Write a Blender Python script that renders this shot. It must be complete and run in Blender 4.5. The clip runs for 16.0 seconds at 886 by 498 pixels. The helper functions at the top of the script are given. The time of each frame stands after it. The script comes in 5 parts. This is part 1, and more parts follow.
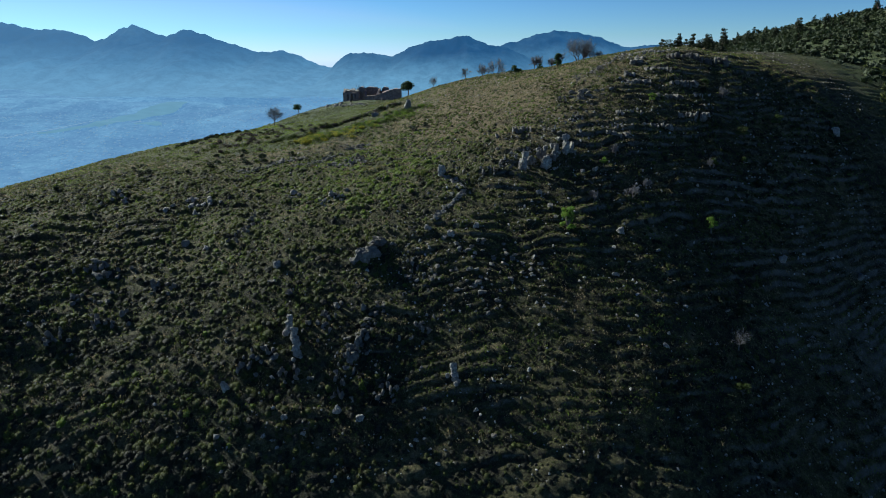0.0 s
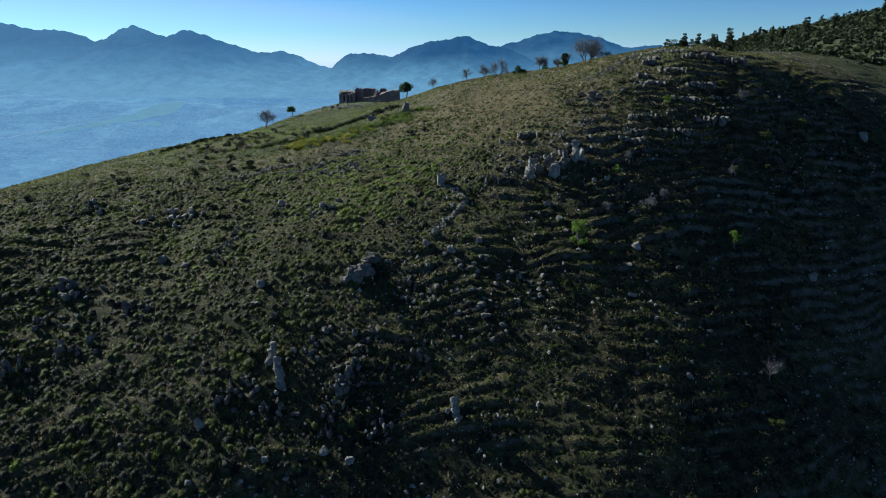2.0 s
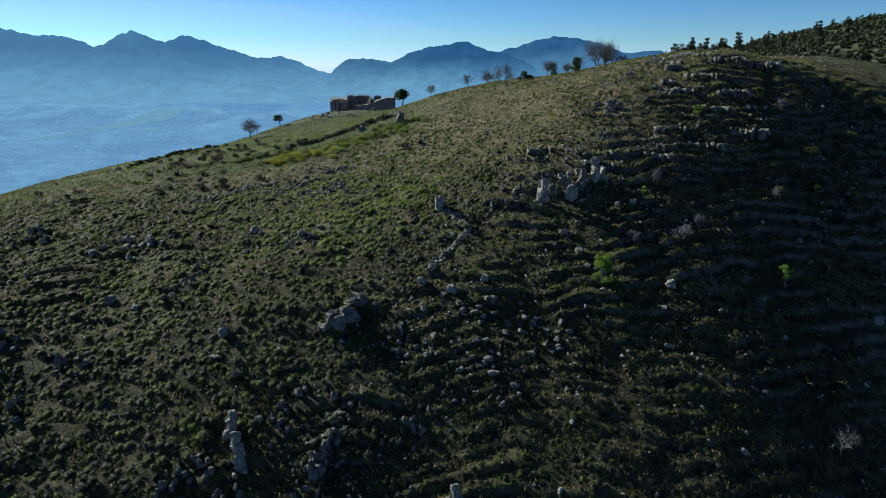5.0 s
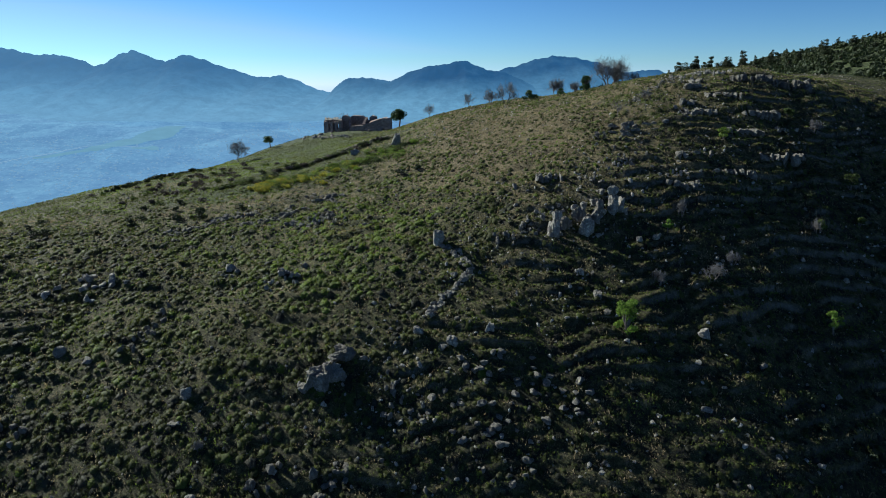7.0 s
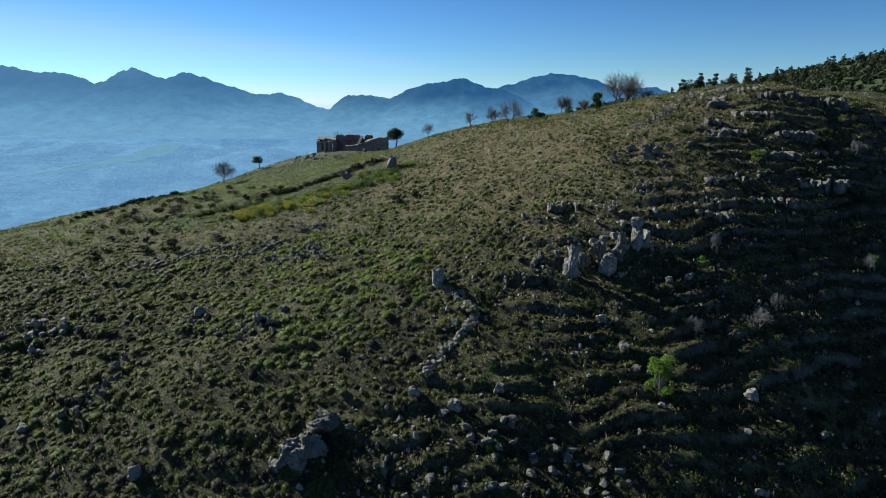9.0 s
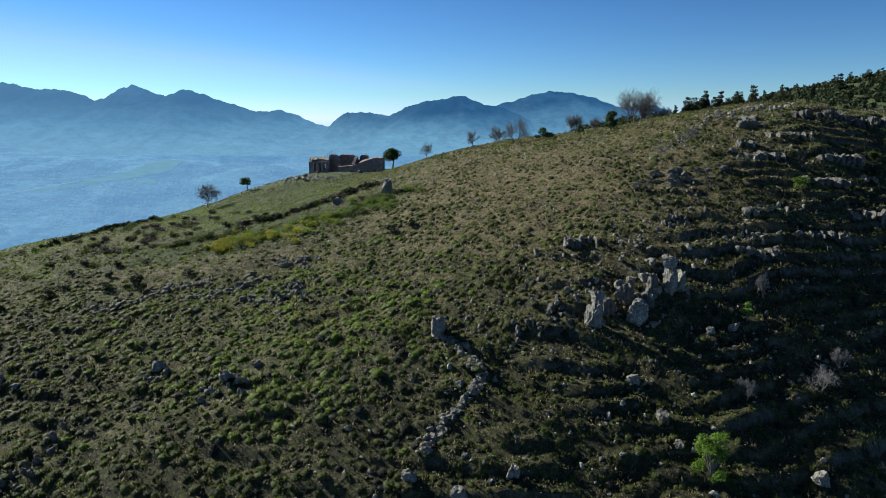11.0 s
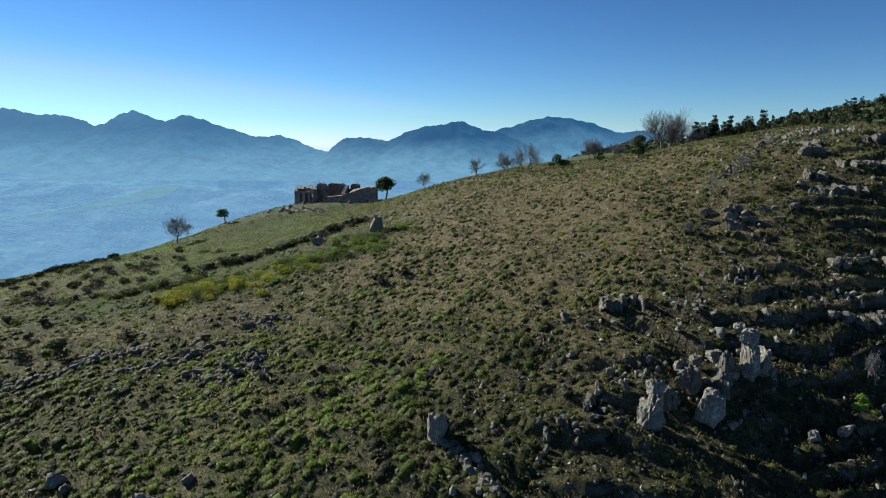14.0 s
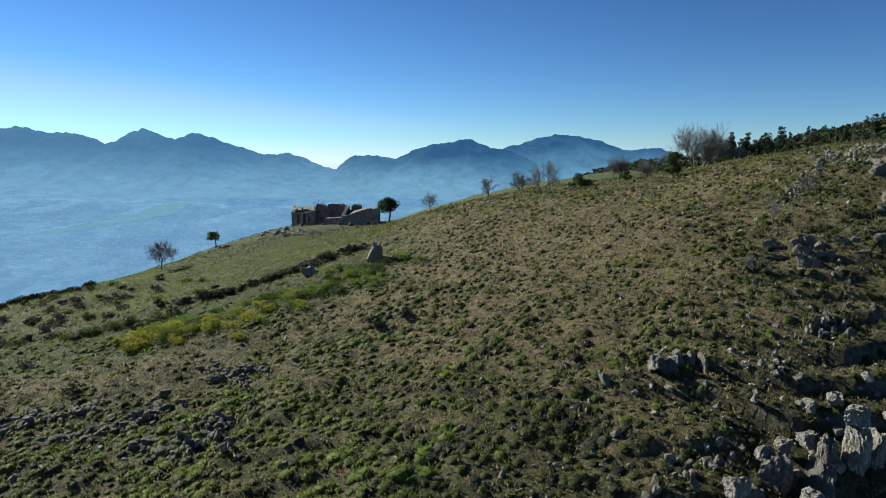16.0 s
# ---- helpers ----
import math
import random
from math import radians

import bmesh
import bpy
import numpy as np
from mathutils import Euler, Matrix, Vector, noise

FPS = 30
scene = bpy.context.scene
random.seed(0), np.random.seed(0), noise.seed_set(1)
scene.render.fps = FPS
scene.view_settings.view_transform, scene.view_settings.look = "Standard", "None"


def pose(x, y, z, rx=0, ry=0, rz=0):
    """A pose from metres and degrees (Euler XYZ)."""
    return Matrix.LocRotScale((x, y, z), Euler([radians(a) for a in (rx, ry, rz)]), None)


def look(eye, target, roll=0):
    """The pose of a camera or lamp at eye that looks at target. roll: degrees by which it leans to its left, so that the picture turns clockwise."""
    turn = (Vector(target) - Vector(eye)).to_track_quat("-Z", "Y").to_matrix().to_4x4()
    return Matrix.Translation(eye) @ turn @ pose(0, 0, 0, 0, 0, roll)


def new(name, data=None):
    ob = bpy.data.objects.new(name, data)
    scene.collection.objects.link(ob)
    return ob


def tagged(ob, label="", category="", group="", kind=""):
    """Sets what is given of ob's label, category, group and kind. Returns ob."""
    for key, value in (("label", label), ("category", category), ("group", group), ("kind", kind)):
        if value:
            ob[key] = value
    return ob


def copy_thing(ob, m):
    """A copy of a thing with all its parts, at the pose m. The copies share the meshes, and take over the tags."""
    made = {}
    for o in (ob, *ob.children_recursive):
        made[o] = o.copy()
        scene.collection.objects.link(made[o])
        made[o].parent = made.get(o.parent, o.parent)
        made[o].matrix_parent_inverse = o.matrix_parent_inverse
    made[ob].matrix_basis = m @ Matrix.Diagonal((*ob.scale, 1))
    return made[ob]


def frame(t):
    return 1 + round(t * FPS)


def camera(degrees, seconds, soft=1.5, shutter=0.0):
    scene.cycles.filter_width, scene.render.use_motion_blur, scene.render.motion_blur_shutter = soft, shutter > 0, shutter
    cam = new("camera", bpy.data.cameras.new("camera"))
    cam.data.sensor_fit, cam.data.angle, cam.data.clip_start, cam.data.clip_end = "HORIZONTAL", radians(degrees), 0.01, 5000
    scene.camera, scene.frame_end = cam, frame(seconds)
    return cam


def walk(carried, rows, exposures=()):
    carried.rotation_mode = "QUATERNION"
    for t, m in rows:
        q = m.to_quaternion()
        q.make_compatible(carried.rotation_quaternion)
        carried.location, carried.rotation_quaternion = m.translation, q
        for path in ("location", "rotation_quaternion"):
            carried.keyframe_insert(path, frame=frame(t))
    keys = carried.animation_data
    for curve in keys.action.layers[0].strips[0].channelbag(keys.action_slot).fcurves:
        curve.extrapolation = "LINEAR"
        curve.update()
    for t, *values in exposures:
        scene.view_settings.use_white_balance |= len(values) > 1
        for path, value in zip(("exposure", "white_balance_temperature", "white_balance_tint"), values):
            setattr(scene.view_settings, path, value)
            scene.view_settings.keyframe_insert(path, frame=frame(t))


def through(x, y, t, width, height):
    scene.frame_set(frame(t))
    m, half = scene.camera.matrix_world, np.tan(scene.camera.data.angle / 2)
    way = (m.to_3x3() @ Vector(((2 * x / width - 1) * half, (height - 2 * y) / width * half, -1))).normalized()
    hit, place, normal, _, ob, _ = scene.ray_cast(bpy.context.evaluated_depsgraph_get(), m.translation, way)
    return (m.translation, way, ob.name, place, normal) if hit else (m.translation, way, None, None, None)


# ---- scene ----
# ---------------------------------------------------------------- camera
cam = camera(67.8, 16.0, soft=0.95)
PATH = [
    (0, (0.099, 0.103, 60.302), (0.097, 2.025, 59.75), 0.0),
    (0.5, (0.102, 2.122, 60.289), (0.099, 4.044, 59.739), 0.0),
    (1, (0.106, 4.195, 60.271), (0.103, 6.118, 59.721), 0.0),
    (1.5, (0.13, 6.347, 60.251), (0.127, 8.269, 59.701), 0.0),
    (2, (0.164, 8.585, 60.23), (0.161, 10.508, 59.679), 0.0),
    (2.5, (0.19, 10.898, 60.209), (0.186, 12.821, 59.658), 0.0),
    (3, (0.194, 13.281, 60.185), (0.19, 15.204, 59.633), 0.0),
    (3.5, (0.184, 15.726, 60.162), (0.182, 17.648, 59.61), 0.0),
    (4, (0.188, 18.226, 60.149), (0.187, 20.149, 59.598), 0.0),
    (6.5, (0.196, 30.921, 60.103), (0.197, 32.858, 59.606), 0.0),
    (7, (0.173, 33.466, 60.105), (0.175, 35.406, 59.621), 0.0),
    (7.5, (0.148, 36.021, 60.116), (0.151, 37.964, 59.643), 0.0),
    (8, (0.126, 38.573, 60.132), (0.13, 40.519, 59.671), 0.0),
    (8.5, (0.098, 41.122, 60.153), (0.103, 43.071, 59.704), 0.0),
    (9, (0.064, 43.671, 60.178), (0.069, 45.623, 59.742), 0.0),
    (11.5, (-0.133, 56.407, 60.437), (-0.123, 58.372, 60.062), 0.1),
    (12, (-0.131, 58.977, 60.433), (-0.12, 60.943, 60.07), 0.1),
    (12.5, (-0.123, 61.564, 60.424), (-0.111, 63.532, 60.073), 0.1),
    (13, (-0.135, 64.172, 60.432), (-0.123, 66.144, 60.095), 0.1),
    (13.5, (-0.149, 66.761, 60.445), (-0.137, 68.735, 60.12), 0.1),
    (14, (-0.153, 69.329, 60.458), (-0.141, 71.305, 60.144), 0.1),
    (14.5, (-0.143, 71.943, 60.473), (-0.132, 73.92, 60.172), 0.1),
    (15, (-0.145, 74.569, 60.483), (-0.141, 76.549, 60.195), 0.1),
    (15.5, (-0.149, 77.181, 60.487), (-0.153, 79.162, 60.212), 0.1),
    (16, (-0.146, 79.784, 60.485), (-0.157, 81.767, 60.223), 0.1),
]
walk(cam, [(t, look(eye, target, roll)) for t, eye, target, roll in PATH], exposures=[(0, 1.20, 5250, 2), (9, 1.33, 5430, 2), (16, 1.40, 5700, 2)])

# ---------------------------------------------------------------- sky and sun
SUN_AZ, SUN_EL = -54.0, 26.5      # degrees: clockwise from straight ahead, above the horizon
world = bpy.data.worlds.new("world")
scene.world = world
world.use_nodes = True
wt = world.node_tree
sky = wt.nodes.new("ShaderNodeTexSky")
sky.sky_type = "NISHITA"
sky.sun_disc = False
sky.sun_elevation, sky.sun_rotation = radians(SUN_EL), radians(SUN_AZ)
sky.altitude, sky.air_density, sky.dust_density, sky.ozone_density = 600, 0.8, 0.0, 3.5
deep = wt.nodes.new("ShaderNodeGamma")        # clear winter air: the sky deepens quickly above the horizon
deep.inputs[1].default_value = 1.38
wt.links.new(sky.outputs[0], deep.inputs[0])
rgb = wt.nodes.new("ShaderNodeSeparateColor")     # no yellow band: the haze at the horizon is pale blue
air = wt.nodes.new("ShaderNodeCombineColor")
whiter = wt.nodes.new("ShaderNodeMapRange")       # the brighter the air, the paler
for k, v in ((1, 4.6), (2, 14.5), (3, 0.15), (4, 0.64)):
    whiter.inputs[k].default_value = v
wt.links.new(rgb.outputs[1], whiter.inputs[0])
for channel, least in ((0, whiter.outputs[0]), (2, 1.06)):
    times, most = wt.nodes.new("ShaderNodeMath"), wt.nodes.new("ShaderNodeMath")
    times.operation, most.operation = "MULTIPLY", "MAXIMUM"
    wt.links.new(rgb.outputs[1], times.inputs[0])
    if channel == 2:
        times.inputs[1].default_value = least
    else:
        wt.links.new(least, times.inputs[1])
    wt.links.new(rgb.outputs[channel], most.inputs[0])
    wt.links.new(times.outputs[0], most.inputs[1])
    wt.links.new(most.outputs[0], air.inputs[channel])
wt.links.new(deep.outputs[0], rgb.inputs[0])
wt.links.new(rgb.outputs[1], air.inputs[1])
wt.links.new(air.outputs[0], wt.nodes["Background"].inputs[0])
wt.nodes["Background"].inputs[1].default_value = 0.0176

sun = new("sun", bpy.data.lights.new("sun", "SUN"))
sun.data.energy, sun.data.angle, sun.data.color = 4.5, radians(0.53), (1.0, 0.885, 0.69)
sdir = Vector((math.sin(radians(SUN_AZ)) * math.cos(radians(SUN_EL)), math.cos(radians(SUN_AZ)) * math.cos(radians(SUN_EL)), math.sin(radians(SUN_EL))))
sun.matrix_world = look(sdir * 400 + Vector((0, 120, 50)), (0, 120, 50))

# ---------------------------------------------------------------- arithmetic
rng = np.random.default_rng(7)
GRAD = rng.random(65536) * 2 * np.pi


def perlin(x, y, seed=0):
    x, y = np.asarray(x, float) + 1000 * seed, np.asarray(y, float) + 370 * seed
    xi, yi = np.floor(x).astype(np.int64), np.floor(y).astype(np.int64)
    fx, fy = x - xi, y - yi

    def corner(i, j):
        a = GRAD[((xi + i) * 7919 + (yi + j) * 104729 + seed * 31) & 65535]
        return np.cos(a) * (fx - i) + np.sin(a) * (fy - j)
    u, v = fx ** 3 * (fx * (fx * 6 - 15) + 10), fy ** 3 * (fy * (fy * 6 - 15) + 10)
    top = corner(0, 0) * (1 - u) + corner(1, 0) * u
    low = corner(0, 1) * (1 - u) + corner(1, 1) * u
    return 1.5 * (top * (1 - v) + low * v)


def fbm(x, y, size, octaves=4, seed=0, gain=0.5):
    out, amp, f = 0.0, 1.0, 1.0 / size
    for k in range(octaves):
        out = out + amp * perlin(x * f, y * f, seed + k)
        amp, f = amp * gain, f * 2.03
    return out


def smooth(a, b, x):
    t = np.clip((np.asarray(x, float) - a) / (b - a), 0, 1)
    return t * t * (3 - 2 * t)


def soft_clamp(x, a, b, s=12.0):
    return x - s * np.logaddexp(0, (x - b) / s) + s * np.logaddexp(0, (a - x) / s)


def blob(x, y, cx, cy, rx, ry, turn=0.0):
    c, s = math.cos(radians(turn)), math.sin(radians(turn))
    dx, dy = x - cx, y - cy
    return np.exp(-((dx * c + dy * s) / rx) ** 2 - ((dy * c - dx * s) / ry) ** 2)


# the hill: a broad polynomial form, swells on a 24 m net, ledges along its contours
FORM = [50.8, 13.72, -17.17, 1.35, 2.79, 0.81, 13.3, 8.32, -9.55, -4.27, 0.29, -0.1, 1.44, -0.32, -1.52, -5.38, 12.44, 1.38, -0.33, 1.5, -1.45]
POWERS = [(i, j) for i in range(6) for j in range(6 - i)]
SWELLS = [
    (0.35, -1.63, 2.17, -1.79, 2.01, -0.44, -1.0), (0.87, -0.6, 0.72, 2.55, -1.89, -1.48, 0.04),
    (-1.24, 0.3, -0.68, -1.62, 3.58, 0.14, 0.9), (-0.45, -0.65, 0.04, -0.21, 0.01, 4.08, -0.49),
    (0.78, -0.02, -2.68, 2.51, -1.77, -0.79, -1.79), (-1.86, 0.7, -1.25, -0.59, 1.08, -1.74, -1.98),
    (-1.56, 1.56, 3.69, -2.91, -0.28, -0.33, -0.74)]


def crest_x(y):
    """The edge of the upper meadow: beyond it the ground turns away from the sun."""
    return np.interp(y, [60, 72, 90, 96, 106, 117, 131, 142, 175], [-16, -13, -9, -4, 2, 15, 33, 42, 62])


def hill(x, y):
    x, y = np.asarray(x, float), np.asarray(y, float)
    xc, yc = soft_clamp(x, -72, 72), soft_clamp(y, 68, 222)
    u, v = xc / 70, (yc - 145) / 75
    z = sum(k * u ** i * v ** j for k, (i, j) in zip(FORM, POWERS))
    z = z - 0.42 * np.maximum(xc - x, 0) - 0.25 * np.maximum(x - xc, 0) - 0.5 * np.maximum(y - yc, 0) - 0.62 * np.maximum(yc - y, 0)
    z = z - 0.3 * 7 * np.logaddexp(0, (x - np.interp(y, [45, 110], [32, 62])) / 7) * smooth(108, 84, y)
    for j, row in enumerate(SWELLS):
        ey = np.exp(-((y - 76 - 24 * j) / 17) ** 2 / 2)
        for i, a in enumerate(row):
            z = z + a * ey * np.exp(-((x + 72 - 24 * i) / 17) ** 2 / 2)
    return z


def far_hill(x, y):
    """The wooded hill behind."""
    sp = lambda v, s: s * np.logaddexp(0, v / s)
    return 55 + 0.185 * sp(x - 100, 20) - 0.11 * sp(300 - y, 20) - 0.45 * sp(y - 520, 30) - 0.3 * sp(60 - x, 15) - 0.12 * sp(x - 420, 40) - 0.6 * sp(122 - y, 9)


def ledge(x, y):
    """The narrow ledges that follow the contours: the phase between two steps, and the height that the stair adds."""
    x, y = np.asarray(x, float), np.asarray(y, float)
    z = np.logaddexp(hill(x, y) / 3, far_hill(x, y) / 3) * 3
    p = z / 1.15 + 1.5 * fbm(x, y, 26, 3, 3) + 0.14 * fbm(x, y, 3.5, 2, 5)
    f = p - np.floor(p)
    rise = smooth(0.0, 0.24, f)
    right = smooth(-7, 7, x - crest_x(y))
    strong = np.clip(0.62 + 1.0 * fbm(x, y, 7, 3, 13), 0.0, 1.0) * (0.46 + 0.34 * right) * (1 - 0.4 * smooth(100, 82, y))
    strong = strong * np.where(y > 150, smooth(195, 150, y) * 0.5 + 0.5 * right, 1.0) * (1 - 0.7 * smooth(120, 138, y) * (1 - right))
    return f, 1.15 * (rise - f) * strong, z, right


def tread(x, y):
    """1 on the flat of a ledge, 0 on the step between two."""
    f = ledge(x, y)[0]
    return smooth(0.2, 0.4, f) * smooth(1.02, 0.9, f)


def ground_z(x, y):
    x, y = np.asarray(x, float), np.asarray(y, float)
    f, stair, z, right = ledge(x, y)
    near = smooth(45, 60, y) * smooth(-110, -85, x) * smooth(125, 100, x) * smooth(260, 235, y)
    z = z + near * stair
    z = z + near * (0.28 * fbm(x, y, 9, 3, 11) + 0.07 * fbm(x, y, 1.6, 3, 17))
    # the bank below the old terrace wall
    s = (x + 26) * 0.94 + (y - 153) * 0.34
    d = -(x + 26) * 0.34 + (y - 153) * 0.94
    z = z + near * 0.45 * smooth(-1.0, 1.0, d - 0.4 * np.sin(s * 0.4)) * smooth(8, 1, d) * smooth(-14, -6, s) * smooth(24, 14, s)
    far = 1 - near
    z = z + far * smooth(200, 500, np.hypot(x, y - 100)) * 6 * fbm(x, y, 90, 4, 23)
    return z


def gz(x, y):
    return float(ground_z(np.array([x]), np.array([y]))[0])


# ---------------------------------------------------------------- meshes
def mesh_of(name, verts, faces, smooth_faces=False):
    """A mesh from arrays; faces: one array of triangles, or of quads, or a list of such arrays."""
    me = bpy.data.meshes.new(name)
    faces = faces if isinstance(faces, list) else [faces]
    faces = [np.asarray(f, np.int32) for f in faces if len(f)]
    verts = np.asarray(verts, np.float32)
    me.vertices.add(len(verts))
    me.vertices.foreach_set("co", verts.ravel())
    loops = np.concatenate([f.ravel() for f in faces])
    totals = np.concatenate([np.full(len(f), f.shape[1], np.int32) for f in faces])
    starts = np.concatenate([[0], np.cumsum(totals)[:-1]]).astype(np.int32)
    me.loops.add(len(loops))
    me.loops.foreach_set("vertex_index", loops)
    me.polygons.add(len(totals))
    me.polygons.foreach_set("loop_start", starts)
    me.polygons.foreach_set("loop_total", totals)
    me.polygons.foreach_set("use_smooth", np.full(len(totals), bool(smooth_faces)))
    me.update(calc_edges=True)
    return me


def put_color(me, name, values):
    values = np.asarray(values, np.float32)
    at = me.color_attributes.new(name, "FLOAT_COLOR", "POINT")
    full = np.ones((len(values), 4), np.float32)
    full[:, :values.shape[1]] = values
    at.data.foreach_set("color", full.ravel())


def grid_mesh(name, xs, ys, zf, smooth_faces=True):
    X, Y = np.meshgrid(xs, ys)
    Z = zf(X, Y)
    n = len(xs)
    i = (np.arange(len(ys) - 1)[:, None] * n + np.arange(n - 1)).ravel()
    me = mesh_of(name, np.stack([X.ravel(), Y.ravel(), Z.ravel()], 1), np.stack([i, i + 1, i + n + 1, i + n], 1), smooth_faces)
    return me, X.ravel(), Y.ravel(), Z.ravel()


# ---------------------------------------------------------------- materials
class Mat:
    """A small helper round one material's node tree."""

    def __init__(self, name):
        self.m = bpy.data.materials.new(name)
        self.m.use_nodes = True
        self.t = self.m.node_tree
        self.bsdf = self.t.nodes["Principled BSDF"]
        self.out = self.t.nodes["Material Output"]
        self.bsdf.inputs["Specular IOR Level"].default_value = 0.25

    def n(self, kind, attribute_name="", feature="", blend_type="", operation="", use_clamp=False):
        nd = self.t.nodes.new(kind)
        if attribute_name:
            nd.attribute_name = attribute_name
        if feature:
            nd.feature = feature
        if blend_type:
            nd.data_type, nd.blend_type = "RGBA", blend_type
        if operation:
            nd.operation, nd.use_clamp = operation, use_clamp
        return nd

    def link(self, a, b):
        self.t.links.new(a, b)

    def coord(self, which="Position"):
        if which == "Position":
            return self.n("ShaderNodeNewGeometry").outputs["Position"]
        return self.n("ShaderNodeTexCoord").outputs[which]

    def noise(self, size, detail=6, rough=0.55, vec=None, distort=0.0):
        nd = self.n("ShaderNodeTexNoise")
        nd.inputs["Scale"].default_value, nd.inputs["Detail"].default_value = 1 / size, detail
        nd.inputs["Roughness"].default_value, nd.inputs["Distortion"].default_value = rough, distort
        self.link(vec or self.coord(), nd.inputs["Vector"])
        return nd.outputs["Fac"]

    def ramp(self, fac, stops):
        nd = self.n("ShaderNodeValToRGB")
        el = nd.color_ramp.elements
        while len(el) < len(stops):
            el.new(0.5)
        for e, (p, c) in zip(el, stops):
            e.position, e.color = p, (*c, 1) if len(c) == 3 else c
        self.link(fac, nd.inputs[0])
        return nd.outputs[0]

    def mix(self, fac, a, b, blend="MIX"):
        nd = self.n("ShaderNodeMix", blend_type=blend)
        for sock, v in ((nd.inputs[0], fac), (nd.inputs[6], a), (nd.inputs[7], b)):
            if isinstance(v, (int, float)):
                sock.default_value = v
            elif isinstance(v, tuple):
                sock.default_value = (*v, 1)
            else:
                self.link(v, sock)
        return nd.outputs[2]

    def math(self, op, a, b=0.0, clamp=False):
        nd = self.n("ShaderNodeMath", operation=op, use_clamp=clamp)
        for sock, v in zip(nd.inputs, (a, b)):
            if isinstance(v, (int, float)):
                sock.default_value = v
            else:
                self.link(v, sock)
        return nd.outputs[0]

    def bump(self, height, distance, strength=0.6):
        nd = self.n("ShaderNodeBump")
        nd.inputs["Strength"].default_value, nd.inputs["Distance"].default_value = strength, distance
        self.link(height, nd.inputs["Height"])
        self.link(nd.outputs[0], self.bsdf.inputs["Normal"])

    def color(self, c, rough=0.9):
        if isinstance(c, tuple):
            self.bsdf.inputs["Base Color"].default_value = (*c, 1)
        else:
            self.link(c, self.bsdf.inputs["Base Color"])
        self.bsdf.inputs["Roughness"].default_value = rough
        return self.m

    def leafy(self, c, through=0.35):
        """Thin leaves: part of the light passes through them."""
        tr = self.n("ShaderNodeBsdfTranslucent")
        mx = self.n("ShaderNodeMixShader")
        mx.inputs[0].default_value = through
        self.link(c, self.bsdf.inputs["Base Color"])
        self.link(c, tr.inputs[0])
        self.bsdf.inputs["Roughness"].default_value = 0.7
        self.link(self.bsdf.outputs[0], mx.inputs[1])
        self.link(tr.outputs[0], mx.inputs[2])
        self.link(mx.outputs[0], self.out.inputs[0])
        return self.m


def ground_material():
    k = Mat("hill_ground")
    at = k.n("ShaderNodeAttribute", attribute_name="cover")
    sep = k.n("ShaderNodeSeparateColor")
    k.link(at.outputs["Color"], sep.inputs[0])
    fine, mid, broad = k.noise(0.5, 10, 0.78), k.noise(1.5, 8, 0.72), k.noise(9, 5)
    soil = k.ramp(mid, [(0.3, (0.008, 0.008, 0.005)), (0.5, (0.017, 0.014, 0.008)), (0.7, (0.032, 0.027, 0.015))])
    turf = k.ramp(fine, [(0.32, (0.022, 0.022, 0.008)), (0.52, (0.066, 0.064, 0.020)), (0.7, (0.115, 0.110, 0.036))])
    lush = k.ramp(fine, [(0.32, (0.016, 0.023, 0.008)), (0.52, (0.048, 0.064, 0.018)), (0.7, (0.092, 0.108, 0.034))])
    green = k.mix(k.math("MULTIPLY", k.math("SUBTRACT", sep.outputs[0], 0.85), 3.0, True), turf, lush)
    dry = k.ramp(fine, [(0.3, (0.052, 0.040, 0.021)), (0.5, (0.139, 0.109, 0.058)), (0.72, (0.239, 0.197, 0.113))])
    stone = k.ramp(mid, [(0.3, (0.052, 0.049, 0.043)), (0.55, (0.114, 0.111, 0.103)), (0.75, (0.194, 0.188, 0.176))])
    jitter = k.math("MULTIPLY", k.math("SUBTRACT", k.math("ADD", mid, k.math("MULTIPLY", k.math("ADD", broad, fine), 0.5)), 1.0), 4.5)
    g = k.math("ADD", sep.outputs[0], jitter, True)
    d = k.math("ADD", sep.outputs[1], jitter, True)
    s = k.math("ADD", sep.outputs[2], k.math("MULTIPLY", k.math("SUBTRACT", mid, 0.56), 3.0), True)
    c = k.mix(g, soil, green)
    c = k.mix(d, c, dry)
    nrm = k.n("ShaderNodeSeparateXYZ")
    k.link(k.n("ShaderNodeNewGeometry").outputs["Normal"], nrm.inputs[0])
    bare = k.math("MULTIPLY", k.math("SUBTRACT", k.math("ADD", 0.74, k.math("MULTIPLY", k.math("SUBTRACT", mid, 0.5), 0.25)), nrm.outputs[2]), 7.0, True)
    s = k.math("MAXIMUM", s, bare)
    c = k.mix(k.math("MULTIPLY", s, 0.85), c, stone)
    speck = k.noise(0.13, 4, 0.8)
    c = k.mix(k.ramp(speck, [(0.35, (1, 1, 1)), (0.52, (0, 0, 0))]), c, k.mix(0.5, c, (0.012, 0.012, 0.006)))
    c = k.mix(k.ramp(speck, [(0.54, (0, 0, 0)), (0.66, (0.6, 0.6, 0.6))]), c, k.mix(0.5, c, (0.27, 0.265, 0.15)))
    k.bump(k.math("ADD", k.math("ADD", fine, mid), speck), 0.3, 0.9)
    return k.color(c, 0.95)


